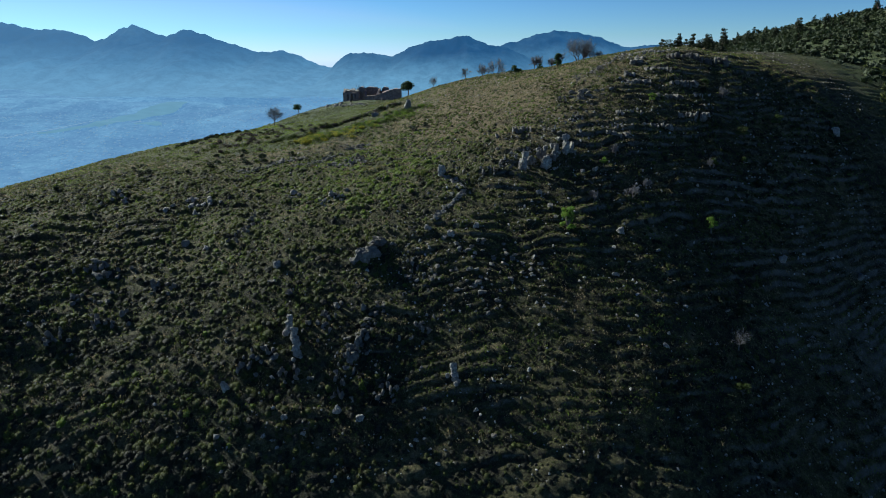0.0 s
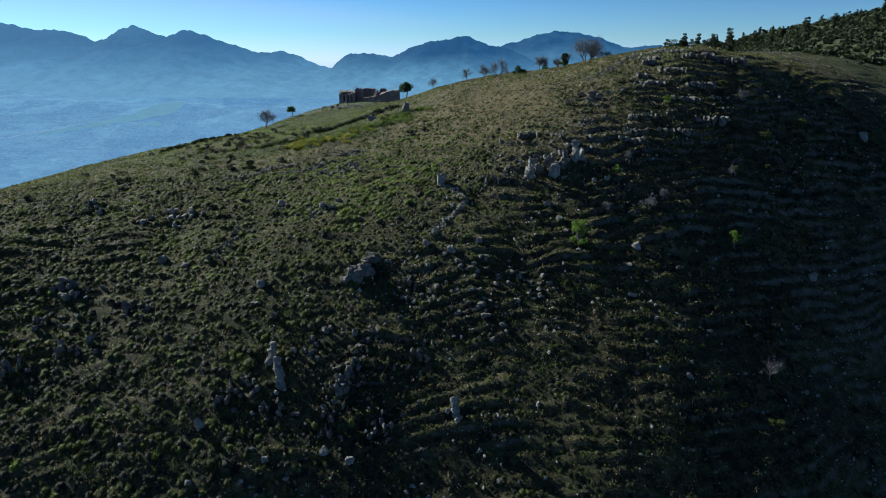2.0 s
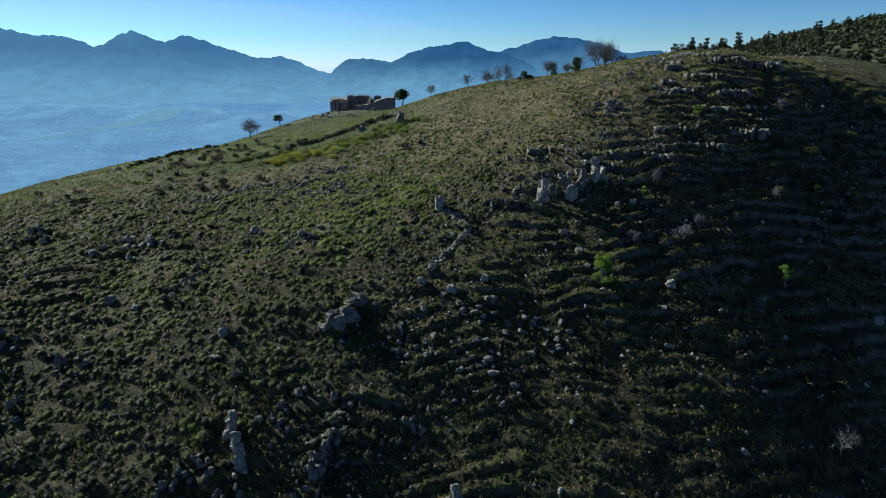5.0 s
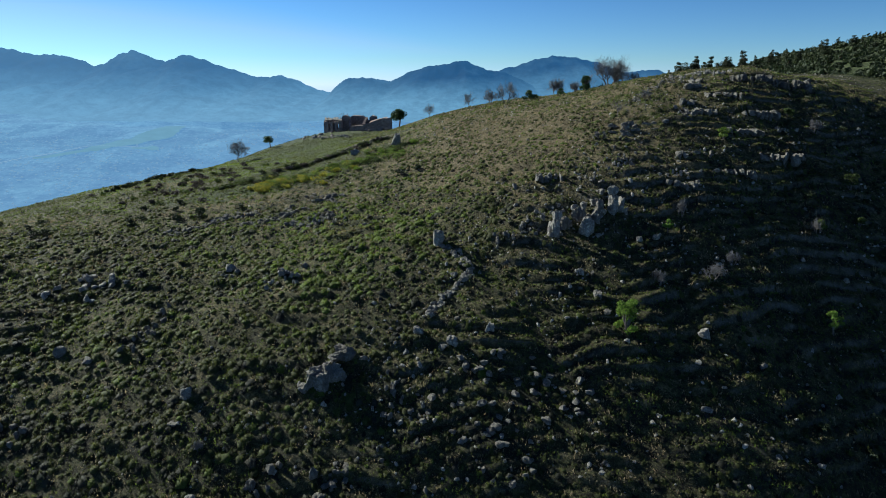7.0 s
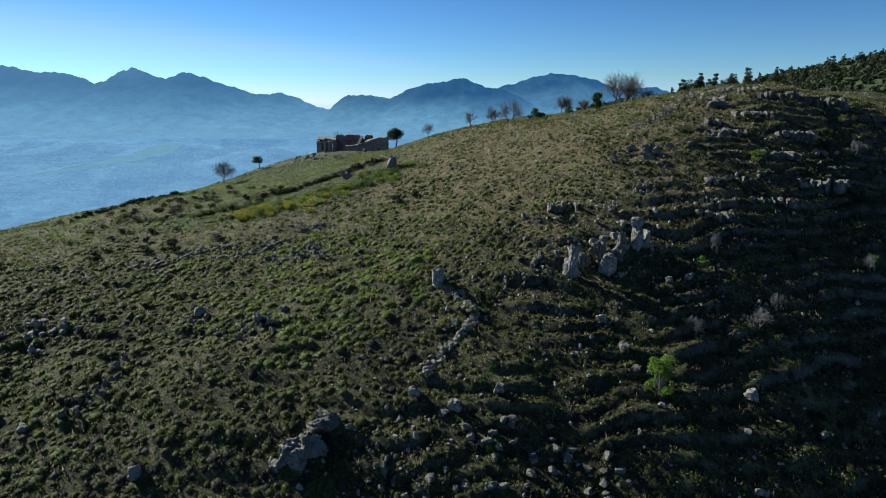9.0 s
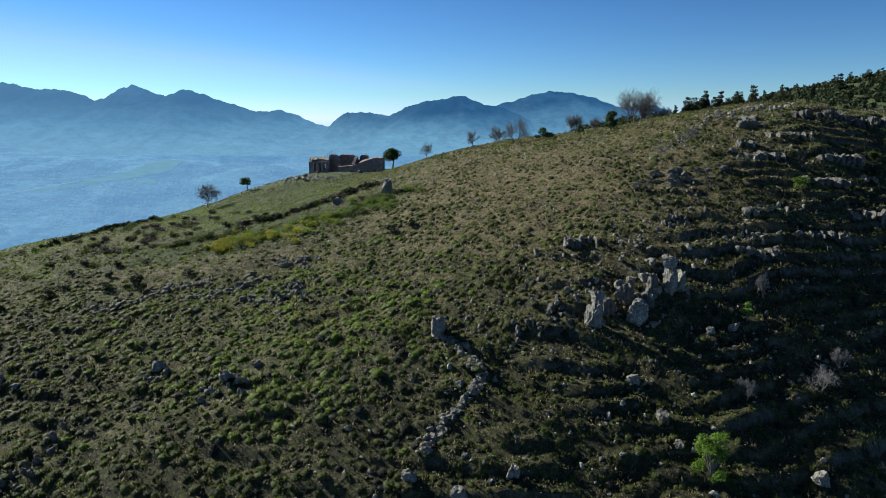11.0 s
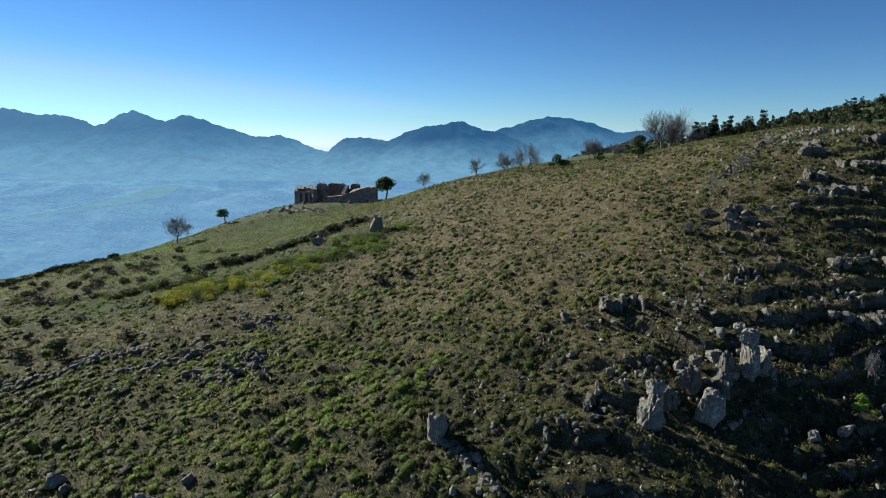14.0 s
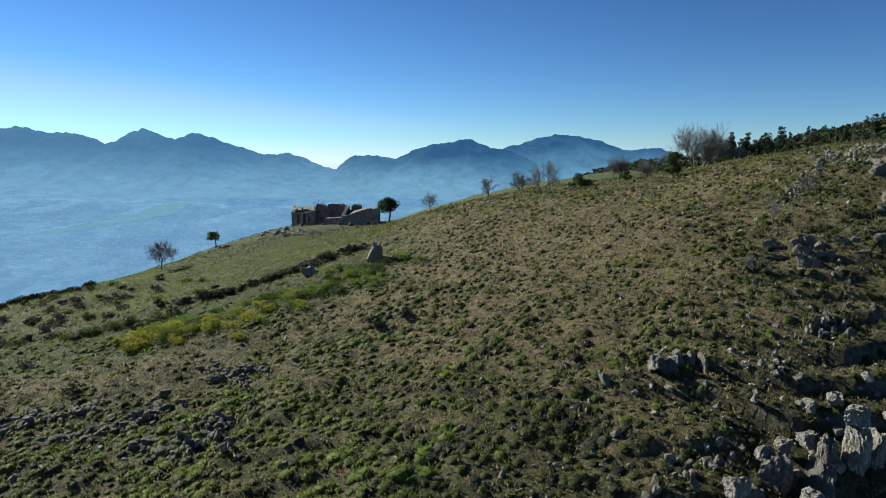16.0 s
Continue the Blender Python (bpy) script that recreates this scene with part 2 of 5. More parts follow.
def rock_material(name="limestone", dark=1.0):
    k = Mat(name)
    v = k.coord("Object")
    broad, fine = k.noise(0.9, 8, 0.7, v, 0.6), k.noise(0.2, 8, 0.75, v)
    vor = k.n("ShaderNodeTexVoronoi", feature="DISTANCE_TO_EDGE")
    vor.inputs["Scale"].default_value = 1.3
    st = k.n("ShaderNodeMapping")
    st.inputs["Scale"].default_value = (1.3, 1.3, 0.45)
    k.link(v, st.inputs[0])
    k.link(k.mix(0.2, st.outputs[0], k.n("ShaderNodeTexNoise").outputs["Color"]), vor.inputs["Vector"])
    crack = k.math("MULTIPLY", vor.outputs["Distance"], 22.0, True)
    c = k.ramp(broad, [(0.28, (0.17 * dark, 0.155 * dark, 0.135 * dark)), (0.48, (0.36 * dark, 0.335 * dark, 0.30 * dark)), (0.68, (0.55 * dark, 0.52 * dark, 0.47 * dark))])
    c = k.mix(k.ramp(fine, [(0.38, (0.75, 0.75, 0.75)), (0.6, (0, 0, 0))]), c, (0.11, 0.10, 0.08))
    c = k.mix(k.ramp(k.noise(0.6, 5, 0.6, v), [(0.6, (0, 0, 0)), (0.72, (0.6, 0.6, 0.6))]), c, (0.2, 0.13, 0.06))
    c = k.mix(crack, k.mix(0.5, c, (0.05, 0.044, 0.038)), c)
    rnd = k.n("ShaderNodeObjectInfo").outputs["Random"]
    c = k.mix(k.math("MULTIPLY", rnd, 0.3), c, (0.14, 0.13, 0.115))
    k.bump(k.math("ADD", k.math("ADD", fine, k.math("MULTIPLY", broad, 1.5)), k.math("MULTIPLY", crack, 0.3)), 0.3, 1.0)
    return k.color(c, 0.9)


def blade_material(name, cols, tip, through=0.5):
    """Blades: hue by clump (tint red), paler towards the tip (tint green), a shade of its own for each blade."""
    k = Mat(name)
    at = k.n("ShaderNodeAttribute", attribute_name="tint")
    sep = k.n("ShaderNodeSeparateColor")
    k.link(at.outputs["Color"], sep.inputs[0])
    geo = k.n("ShaderNodeNewGeometry")
    c = k.ramp(sep.outputs[0], list(zip(np.linspace(0, 1, len(cols)).tolist(), cols)))
    c = k.mix(k.math("MULTIPLY", k.math("POWER", sep.outputs[1], 2.0), 0.4), c, tip)
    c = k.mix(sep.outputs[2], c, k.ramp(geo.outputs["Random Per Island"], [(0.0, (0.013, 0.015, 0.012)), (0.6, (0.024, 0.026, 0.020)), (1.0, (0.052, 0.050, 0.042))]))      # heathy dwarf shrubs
    c = k.mix(k.math("MULTIPLY", k.math("SUBTRACT", 0.62, sep.outputs[1], True), 0.6), c, (0.030, 0.028, 0.014))      # brown thatch at the foot, darkened to paint the shade under the clump
    mott = k.math("ADD", k.math("MULTIPLY", k.noise(0.045, 3, 0.8), 0.6), k.math("MULTIPLY", k.noise(0.22, 4, 0.7), 0.4))
    k.bump(mott, 0.08, 0.7)
    isl = k.math("ADD", k.math("MULTIPLY", geo.outputs["Random Per Island"], 0.55), k.math("MULTIPLY", k.math("SUBTRACT", mott, 0.28), 3.2, True))
    hs = k.n("ShaderNodeHueSaturation")
    k.link(isl, hs.inputs["Value"])
    k.link(c, hs.inputs["Color"])
    return k.leafy(hs.outputs[0], through)


def leaf_material(name, cols, through=0.35):
    k = Mat(name)
    geo = k.n("ShaderNodeNewGeometry")
    c = k.ramp(geo.outputs["Random Per Island"], list(zip(np.linspace(0, 1, len(cols)).tolist(), cols)))
    rnd = k.n("ShaderNodeObjectInfo").outputs["Random"]
    hs = k.n("ShaderNodeHueSaturation")
    k.link(k.math("ADD", k.math("MULTIPLY", rnd, 0.5), 0.75), hs.inputs["Value"])
    k.link(c, hs.inputs["Color"])
    return k.leafy(hs.outputs[0], through)


def bark_material(name, a, b):
    k = Mat(name)
    v = k.coord("Object")
    c = k.ramp(k.noise(0.12, 6, 0.7, v), [(0.3, a), (0.7, b)])
    k.bump(k.noise(0.05, 4, 0.6, v), 0.03, 0.6)
    return k.color(c, 0.95)


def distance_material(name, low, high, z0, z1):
    """Far country with haze painted in by height: the air's own light over a little of the land's colour."""
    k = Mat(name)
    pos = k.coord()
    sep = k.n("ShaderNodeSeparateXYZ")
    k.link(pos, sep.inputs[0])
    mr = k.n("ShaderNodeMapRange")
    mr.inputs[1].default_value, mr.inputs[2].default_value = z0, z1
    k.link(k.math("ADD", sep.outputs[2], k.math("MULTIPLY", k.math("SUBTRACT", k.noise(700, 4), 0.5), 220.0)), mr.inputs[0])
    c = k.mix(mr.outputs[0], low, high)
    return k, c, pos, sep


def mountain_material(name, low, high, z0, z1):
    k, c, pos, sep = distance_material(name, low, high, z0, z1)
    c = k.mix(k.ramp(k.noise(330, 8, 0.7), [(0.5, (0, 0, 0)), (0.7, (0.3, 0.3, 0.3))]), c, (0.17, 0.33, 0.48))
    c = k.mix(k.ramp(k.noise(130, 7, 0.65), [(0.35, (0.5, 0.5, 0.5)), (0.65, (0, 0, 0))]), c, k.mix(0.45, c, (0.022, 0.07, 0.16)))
    # haze painted paler to the left, where the air stands nearer the sun
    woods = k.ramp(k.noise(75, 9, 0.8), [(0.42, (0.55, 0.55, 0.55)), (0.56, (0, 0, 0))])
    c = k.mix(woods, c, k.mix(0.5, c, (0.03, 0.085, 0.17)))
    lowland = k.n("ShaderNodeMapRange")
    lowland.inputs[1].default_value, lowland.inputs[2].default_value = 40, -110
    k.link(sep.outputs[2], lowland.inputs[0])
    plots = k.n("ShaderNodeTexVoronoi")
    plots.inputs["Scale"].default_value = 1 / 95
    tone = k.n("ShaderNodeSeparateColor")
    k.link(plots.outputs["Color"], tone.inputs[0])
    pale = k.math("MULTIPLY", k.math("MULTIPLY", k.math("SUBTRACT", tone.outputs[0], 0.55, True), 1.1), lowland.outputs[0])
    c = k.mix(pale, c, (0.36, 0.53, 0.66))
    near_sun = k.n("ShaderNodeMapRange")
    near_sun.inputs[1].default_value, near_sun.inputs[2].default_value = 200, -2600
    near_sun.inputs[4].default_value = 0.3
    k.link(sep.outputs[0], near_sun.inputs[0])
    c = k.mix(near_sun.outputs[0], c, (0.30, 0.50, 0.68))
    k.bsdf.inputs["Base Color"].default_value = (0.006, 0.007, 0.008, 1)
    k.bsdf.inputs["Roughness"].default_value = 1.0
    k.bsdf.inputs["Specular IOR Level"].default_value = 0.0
    # the painted haze glows, so the slopes give off light themselves
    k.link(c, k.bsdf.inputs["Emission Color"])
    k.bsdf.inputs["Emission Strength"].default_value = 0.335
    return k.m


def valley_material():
    # blue haze is part of every colour below, and emitted
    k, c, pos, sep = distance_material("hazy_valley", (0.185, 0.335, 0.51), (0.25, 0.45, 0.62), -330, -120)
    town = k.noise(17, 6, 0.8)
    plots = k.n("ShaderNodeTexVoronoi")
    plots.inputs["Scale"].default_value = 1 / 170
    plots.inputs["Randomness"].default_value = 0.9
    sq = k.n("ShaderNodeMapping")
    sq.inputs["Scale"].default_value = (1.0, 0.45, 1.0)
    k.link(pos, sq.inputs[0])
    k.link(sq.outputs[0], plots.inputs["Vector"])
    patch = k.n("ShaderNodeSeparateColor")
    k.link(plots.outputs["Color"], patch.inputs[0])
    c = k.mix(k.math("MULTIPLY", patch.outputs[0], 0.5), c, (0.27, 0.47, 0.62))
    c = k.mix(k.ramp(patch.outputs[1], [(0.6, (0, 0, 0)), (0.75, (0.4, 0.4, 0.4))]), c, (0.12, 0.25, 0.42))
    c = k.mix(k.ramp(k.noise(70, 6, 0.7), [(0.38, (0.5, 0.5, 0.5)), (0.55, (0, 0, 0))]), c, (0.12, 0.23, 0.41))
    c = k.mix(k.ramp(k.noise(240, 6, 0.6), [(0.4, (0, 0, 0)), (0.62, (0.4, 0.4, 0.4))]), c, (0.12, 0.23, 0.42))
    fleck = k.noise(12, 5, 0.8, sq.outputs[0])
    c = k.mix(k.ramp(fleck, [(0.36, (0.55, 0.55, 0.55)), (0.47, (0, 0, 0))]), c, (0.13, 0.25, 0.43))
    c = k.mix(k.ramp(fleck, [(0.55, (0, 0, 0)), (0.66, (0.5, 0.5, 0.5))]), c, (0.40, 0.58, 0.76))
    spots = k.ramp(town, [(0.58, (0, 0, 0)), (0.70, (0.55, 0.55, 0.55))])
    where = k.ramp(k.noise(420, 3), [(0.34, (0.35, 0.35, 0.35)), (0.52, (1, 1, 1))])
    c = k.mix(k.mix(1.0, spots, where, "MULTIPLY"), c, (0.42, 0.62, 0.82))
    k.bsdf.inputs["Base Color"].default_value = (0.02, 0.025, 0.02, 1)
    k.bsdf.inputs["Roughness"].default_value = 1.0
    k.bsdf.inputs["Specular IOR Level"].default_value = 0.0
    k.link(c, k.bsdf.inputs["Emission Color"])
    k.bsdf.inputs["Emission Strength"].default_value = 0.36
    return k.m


GROUND = ground_material()
LIMESTONE = rock_material("limestone", 1.05)
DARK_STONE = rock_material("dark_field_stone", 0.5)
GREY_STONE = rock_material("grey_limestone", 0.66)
# darkest copy of the limestone: shade painted into the cliff below the crest
SHADE_STONE = rock_material("shade_limestone", 0.28)
TUSSOCK = blade_material("tussock_grass", [(0.042, 0.050, 0.012), (0.072, 0.088, 0.015), (0.128, 0.194, 0.011), (0.155, 0.130, 0.044)], (0.175, 0.180, 0.055))
STRAW = blade_material("dry_grass", [(0.144, 0.107, 0.058), (0.202, 0.163, 0.087), (0.107, 0.101, 0.040)], (0.303, 0.252, 0.152))
LEAF_DARK = leaf_material("dark_leaves", [(0.010, 0.017, 0.007), (0.020, 0.030, 0.010), (0.031, 0.040, 0.014)], 0.2)
LEAF_PINE = leaf_material("pine_needles", [(0.013, 0.026, 0.008), (0.026, 0.046, 0.011), (0.040, 0.063, 0.017)], 0.25)
LEAF_UMBRELLA = leaf_material("umbrella_pine_needles", [(0.022, 0.045, 0.014), (0.045, 0.080, 0.02), (0.07, 0.11, 0.03)], 0.25)
LEAF_BRIGHT = leaf_material("bright_leaves", [(0.084, 0.148, 0.018), (0.133, 0.217, 0.027), (0.213, 0.293, 0.044)], 0.45)
LEAF_GREEN = leaf_material("shrub_leaves", [(0.026, 0.043, 0.009), (0.046, 0.065, 0.013), (0.063, 0.080, 0.017)], 0.35)
LEAF_FRESH = leaf_material("fresh_green_leaves", [(0.055, 0.095, 0.014), (0.095, 0.145, 0.018), (0.15, 0.20, 0.024)], 0.4)
LEAF_YELLOW = leaf_material("yellow_flowering_leaves", [(0.09, 0.12, 0.016), (0.19, 0.19, 0.018), (0.33, 0.28, 0.02)], 0.45)
LEAF_BROWN = leaf_material("dull_winter_leaves", [(0.027, 0.021, 0.020), (0.047, 0.038, 0.034), (0.065, 0.057, 0.038)], 0.2)
BARK = bark_material("grey_bark", (0.06, 0.05, 0.045), (0.17, 0.145, 0.13))
TWIG = bark_material("bare_twigs", (0.10, 0.094, 0.092), (0.20, 0.188, 0.186))
BARK_PINE = bark_material("pine_bark", (0.05, 0.035, 0.025), (0.12, 0.08, 0.055))


# ---------------------------------------------------------------- ground
def cover(x, y):
    """How green, how dry and how stony the ground is."""
    right = smooth(-8, 10, x - crest_x(y))
    upper = smooth(118, 135, y + 0.25 * x)
    green = 0.72 + 0.3 * blob(x, y, -12, 115, 12, 12) + 0.7 * blob(x, y, -34, 182, 40, 36) + 0.3 * blob(x, y, -22, 145, 22, 5, 18) - 0.08 * right
    dry = 0.02 + 0.7 * blob(x, y, 12, 132, 18, 22, 35) + 0.55 * blob(x, y, 8, 162, 34, 24) + 0.3 * blob(x, y, -30, 134, 18, 4) - 0.85 * blob(x, y, -34, 182, 34, 34) - 0.25 * right + 0.2 * upper - 0.45 * smooth(-2, -30, x) * smooth(128, 146, y)
    green = green + 0.6 * blob(x, y, -35, 138.8, 9, 3.0) - 0.35 * blob(x, y, -47, 150, 9, 7)
    dry = dry + 0.55 * blob(x, y, -28, 133.2, 9, 2.4, 4)
    stony = -0.32 + 0.12 * right + 0.35 * blob(x, y, 16, 113, 9, 9) + 0.25 * blob(x, y, 40, 138, 8, 14) + 0.2 * blob(x, y, -2, 97, 10, 8) + 0.2 * blob(x, y, -25, 124, 12, 3) + 0.12 * blob(x, y, 4, 165, 14, 14)
    away = smooth(80, 110, x) + smooth(200, 235, y)
    return green + 1.2 * away, dry - 0.5 * away, stony - 0.6 * away


def spaced(a, b, step, lo, hi, grow=1.12):
    """Lines at even steps from a to b, wider and wider out to lo and hi."""
    mid = np.arange(a, b + step / 2, step)
    out, s, v = [], step, b
    while v < hi:
        s *= grow
        v += s
        out.append(min(v, hi))
    inn, s, v = [], step, a
    while v > lo:
        s *= grow
        v -= s
        inn.append(max(v, lo))
    return np.array(inn[::-1] + mid.tolist() + out)


def build_ground():
    me, X, Y, Z = grid_mesh("ground", spaced(-72, 72, 0.5, -1500, 1500), spaced(64, 150, 0.32, -900, 1400, 1.09), lambda x, y: np.maximum(ground_z(x, y), -360))
    g, d, s = cover(X, Y)
    put_color(me, "cover", np.stack([g, d, s], 1))
    me.materials.append(GROUND)
    ob = new("ground", me)
    return tagged(ob, "steep grassy hillside of stony soil with narrow ledges", "ground", kind="structure")


def valley_z(x, y):
    r = np.hypot(x, y)
    return -345 + 260 * smooth(1400, 4900, r) ** 1.2 + 16 * fbm(x, y, 500, 4, 41) * smooth(1200, 3500, r)


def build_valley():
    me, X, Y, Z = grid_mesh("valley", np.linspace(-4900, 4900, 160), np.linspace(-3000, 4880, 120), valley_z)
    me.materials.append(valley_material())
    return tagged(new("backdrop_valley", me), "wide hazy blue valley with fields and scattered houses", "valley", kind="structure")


def build_range(name, label, crest, y0, base, depth, mat, rough):
    """A mountain range along a crest line, with spurs and gullies running down from it."""
    cx, cz = np.array([p[0] for p in crest], float), np.array([p[1] for p in crest], float)
    xs, ds = np.linspace(cx[0], cx[-1], 420), np.linspace(-0.35, 1.0, 46)

    def zf(x, y):
        d = (y0 - y) / depth
        top = np.interp(x, cx, cz) + rough * 0.22 * fbm(x, x * 0 + y0, 60, 4, 51) * np.exp(-np.abs(d) * 14)
        fall = np.where(d > 0, (1 - np.clip(d, 0, 1)) ** 1.35, np.clip(1 + 1.2 * d, 0, 1))
        spur = fbm(x + 0.3 * (y0 - y), (y0 - y) * 0.6, 260, 5, 57)
        return base + (top - base) * fall + rough * spur * np.clip(d, 0, 1) ** 0.6 * 1.6 * np.clip(1.15 - d, 0, 1)
    me, X, Y, Z = grid_mesh(name, xs, y0 - depth * ds, zf)
    me.materials.append(mat)
    return tagged(new(name, me), label, "mountain", kind="structure")


LEFT_CREST = [(-3500, 250), (-3219, 275), (-2986, 300), (-2891, 297), (-2782, 264), (-2610, 260), (-2490, 242), (-2371, 186), (-2293, 198), (-2190, 256), (-2098, 293),
              (-1992, 253), (-1888, 220), (-1818, 231), (-1761, 264), (-1656, 242), (-1470, 175), (-1358, 142), (-1263, 112), (-1089, 123), (-995, 94), (-862, 34), (-747, 3), (-555, -46), (-322, -91)]
MIDDLE_CREST = [(-821, -83), (-726, 6), (-668, 70), (-601, 106), (-484, 102), (-331, 85), (-228, 134), (-137, 166), (26, 194), (143, 218), (226, 183), (281, 155), (391, 145), (501, 95), (650, 24)]
RIGHT_CREST = [(146, 60), (340, 135), (436, 177), (502, 184), (571, 210), (667, 236), (783, 255), (880, 251), (997, 222), (1075, 210), (1147, 177), (1235, 147), (1351, 154), (1467, 165), (1567, 135), (1749, 60), (2029, 3)]

build_ground()
build_valley()
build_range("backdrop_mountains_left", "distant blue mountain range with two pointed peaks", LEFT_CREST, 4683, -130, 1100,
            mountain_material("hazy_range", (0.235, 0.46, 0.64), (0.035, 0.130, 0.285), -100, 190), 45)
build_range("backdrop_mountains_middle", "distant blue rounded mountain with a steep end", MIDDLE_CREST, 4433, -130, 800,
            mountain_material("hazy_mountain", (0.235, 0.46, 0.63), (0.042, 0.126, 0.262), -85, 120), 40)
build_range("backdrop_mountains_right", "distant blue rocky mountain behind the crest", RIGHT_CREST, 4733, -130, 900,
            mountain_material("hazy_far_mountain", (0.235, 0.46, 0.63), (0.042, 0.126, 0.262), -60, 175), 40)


# paints haze over far fields, roads and houses by making them glow
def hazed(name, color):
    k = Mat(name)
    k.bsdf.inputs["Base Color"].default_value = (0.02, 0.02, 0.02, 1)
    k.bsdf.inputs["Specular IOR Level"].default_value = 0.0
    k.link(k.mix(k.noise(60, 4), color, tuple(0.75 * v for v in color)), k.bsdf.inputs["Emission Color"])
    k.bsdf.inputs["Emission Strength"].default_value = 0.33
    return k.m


def ribbon(name, label, category, pts, widths, mat, lift=5.0):
    """A strip of land laid on the valley floor along a line, with its width at each point."""
    px, py = np.array([p[0] for p in pts], float), np.array([p[1] for p in pts], float)
    t = np.linspace(0, len(pts) - 1, 60)
    i = np.arange(len(pts))
    x, y, w = np.interp(t, i, px), np.interp(t, i, py), np.interp(t, i, widths)
    dx, dy = np.gradient(x), np.gradient(y)
    n = np.hypot(dx, dy)
    nx, ny = -dy / n, dx / n
    w = w * (1 + 0.25 * fbm(x, y, 90, 3, 43))
    L, R = np.stack([x + nx * w, y + ny * w], 1), np.stack([x - nx * w, y - ny * w], 1)
    P = np.concatenate([L, R])
    v = np.concatenate([P, (valley_z(P[:, 0], P[:, 1]) + lift)[:, None]], 1)
    k = np.arange(59)
    me = mesh_of(name, v, np.stack([k, k + 1, k + 61, k + 60], 1), True)
    me.materials.append(mat)
    return tagged(new(name, me), label, category, kind="structure")


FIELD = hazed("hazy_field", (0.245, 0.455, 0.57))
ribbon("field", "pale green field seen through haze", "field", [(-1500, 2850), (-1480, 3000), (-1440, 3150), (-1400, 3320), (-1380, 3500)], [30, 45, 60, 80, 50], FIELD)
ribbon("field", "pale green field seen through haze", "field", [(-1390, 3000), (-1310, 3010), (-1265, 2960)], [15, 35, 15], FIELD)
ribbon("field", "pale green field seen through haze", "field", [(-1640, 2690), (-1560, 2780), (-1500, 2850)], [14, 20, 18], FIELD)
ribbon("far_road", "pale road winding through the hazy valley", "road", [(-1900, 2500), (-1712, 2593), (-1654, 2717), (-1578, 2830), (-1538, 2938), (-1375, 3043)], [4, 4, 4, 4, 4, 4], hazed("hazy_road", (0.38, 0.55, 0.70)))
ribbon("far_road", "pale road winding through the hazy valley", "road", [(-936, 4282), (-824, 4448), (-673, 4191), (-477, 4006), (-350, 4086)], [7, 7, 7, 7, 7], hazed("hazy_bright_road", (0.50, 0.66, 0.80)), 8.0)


def far_houses():
    """The scattered houses of the valley towns."""
    r = np.random.default_rng(21)
    vs, fs = [], []
    box = np.array([[0, 0, 0], [1, 0, 0], [1, 1, 0], [0, 1, 0], [0, 0, 1], [1, 0, 1], [1, 1, 1], [0, 1, 1], [0.5, 0, 1.4], [0.5, 1, 1.4]]) - [0.5, 0.5, 0]
    side = [[0, 1, 5, 4], [1, 2, 6, 5], [2, 3, 7, 6], [3, 0, 4, 7], [4, 8, 9, 7], [5, 6, 9, 8]]
    for _ in range(1500):
        cx, cy = ((-1300, 2450), (-900, 3000), (-500, 3600), (-1900, 2700), (-700, 2200))[r.integers(5)]
        x, y = cx + r.normal() * 260, cy + r.normal() * 330
        s = np.array([r.uniform(4, 8), r.uniform(4, 7), r.uniform(2.5, 4)])
        a = r.uniform(0, 3.14)
        p = box * s
        p = np.stack([p[:, 0] * math.cos(a) - p[:, 1] * math.sin(a) + x, p[:, 0] * math.sin(a) + p[:, 1] * math.cos(a) + y, p[:, 2] + float(valley_z(x, y))], 1)
        fs.extend([[q + len(vs) * 10 for q in f] for f in side])
        vs.append(p)
    me = mesh_of("far_houses", np.vstack(vs), np.array(fs))
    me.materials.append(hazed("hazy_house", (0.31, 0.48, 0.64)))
    tagged(new("far_houses", me), "scattered pale houses of a hazy valley town", "houses", kind="stuff")


far_houses()


# ---------------------------------------------------------------- makers
def thing(name, x, y, label, category, group="", z=None, turn=0.0):
    ob = new(name)
    ob.empty_display_size = 0.3
    ob.matrix_basis = pose(x, y, gz(x, y) if z is None else z, 0, 0, turn)
    return tagged(ob, label, category, group)


def part_mesh(name, me, material, parent, label="", m=None):
    if material is not None and not me.materials:
        me.materials.append(material)
    ob = new(name, me)
    ob.parent = parent
    if m is not None:
        ob.matrix_basis = m
    if label:
        ob["label"] = label
    return ob


ICO = {}


def ico(sub):
    if sub not in ICO:
        bm = bmesh.new()
        bmesh.ops.create_icosphere(bm, subdivisions=sub, radius=1)
        v = np.array([p.co[:] for p in bm.verts])
        f = np.array([[q.index for q in p.verts] for p in bm.faces])
        bm.free()
        ICO[sub] = v, f
    return ICO[sub]


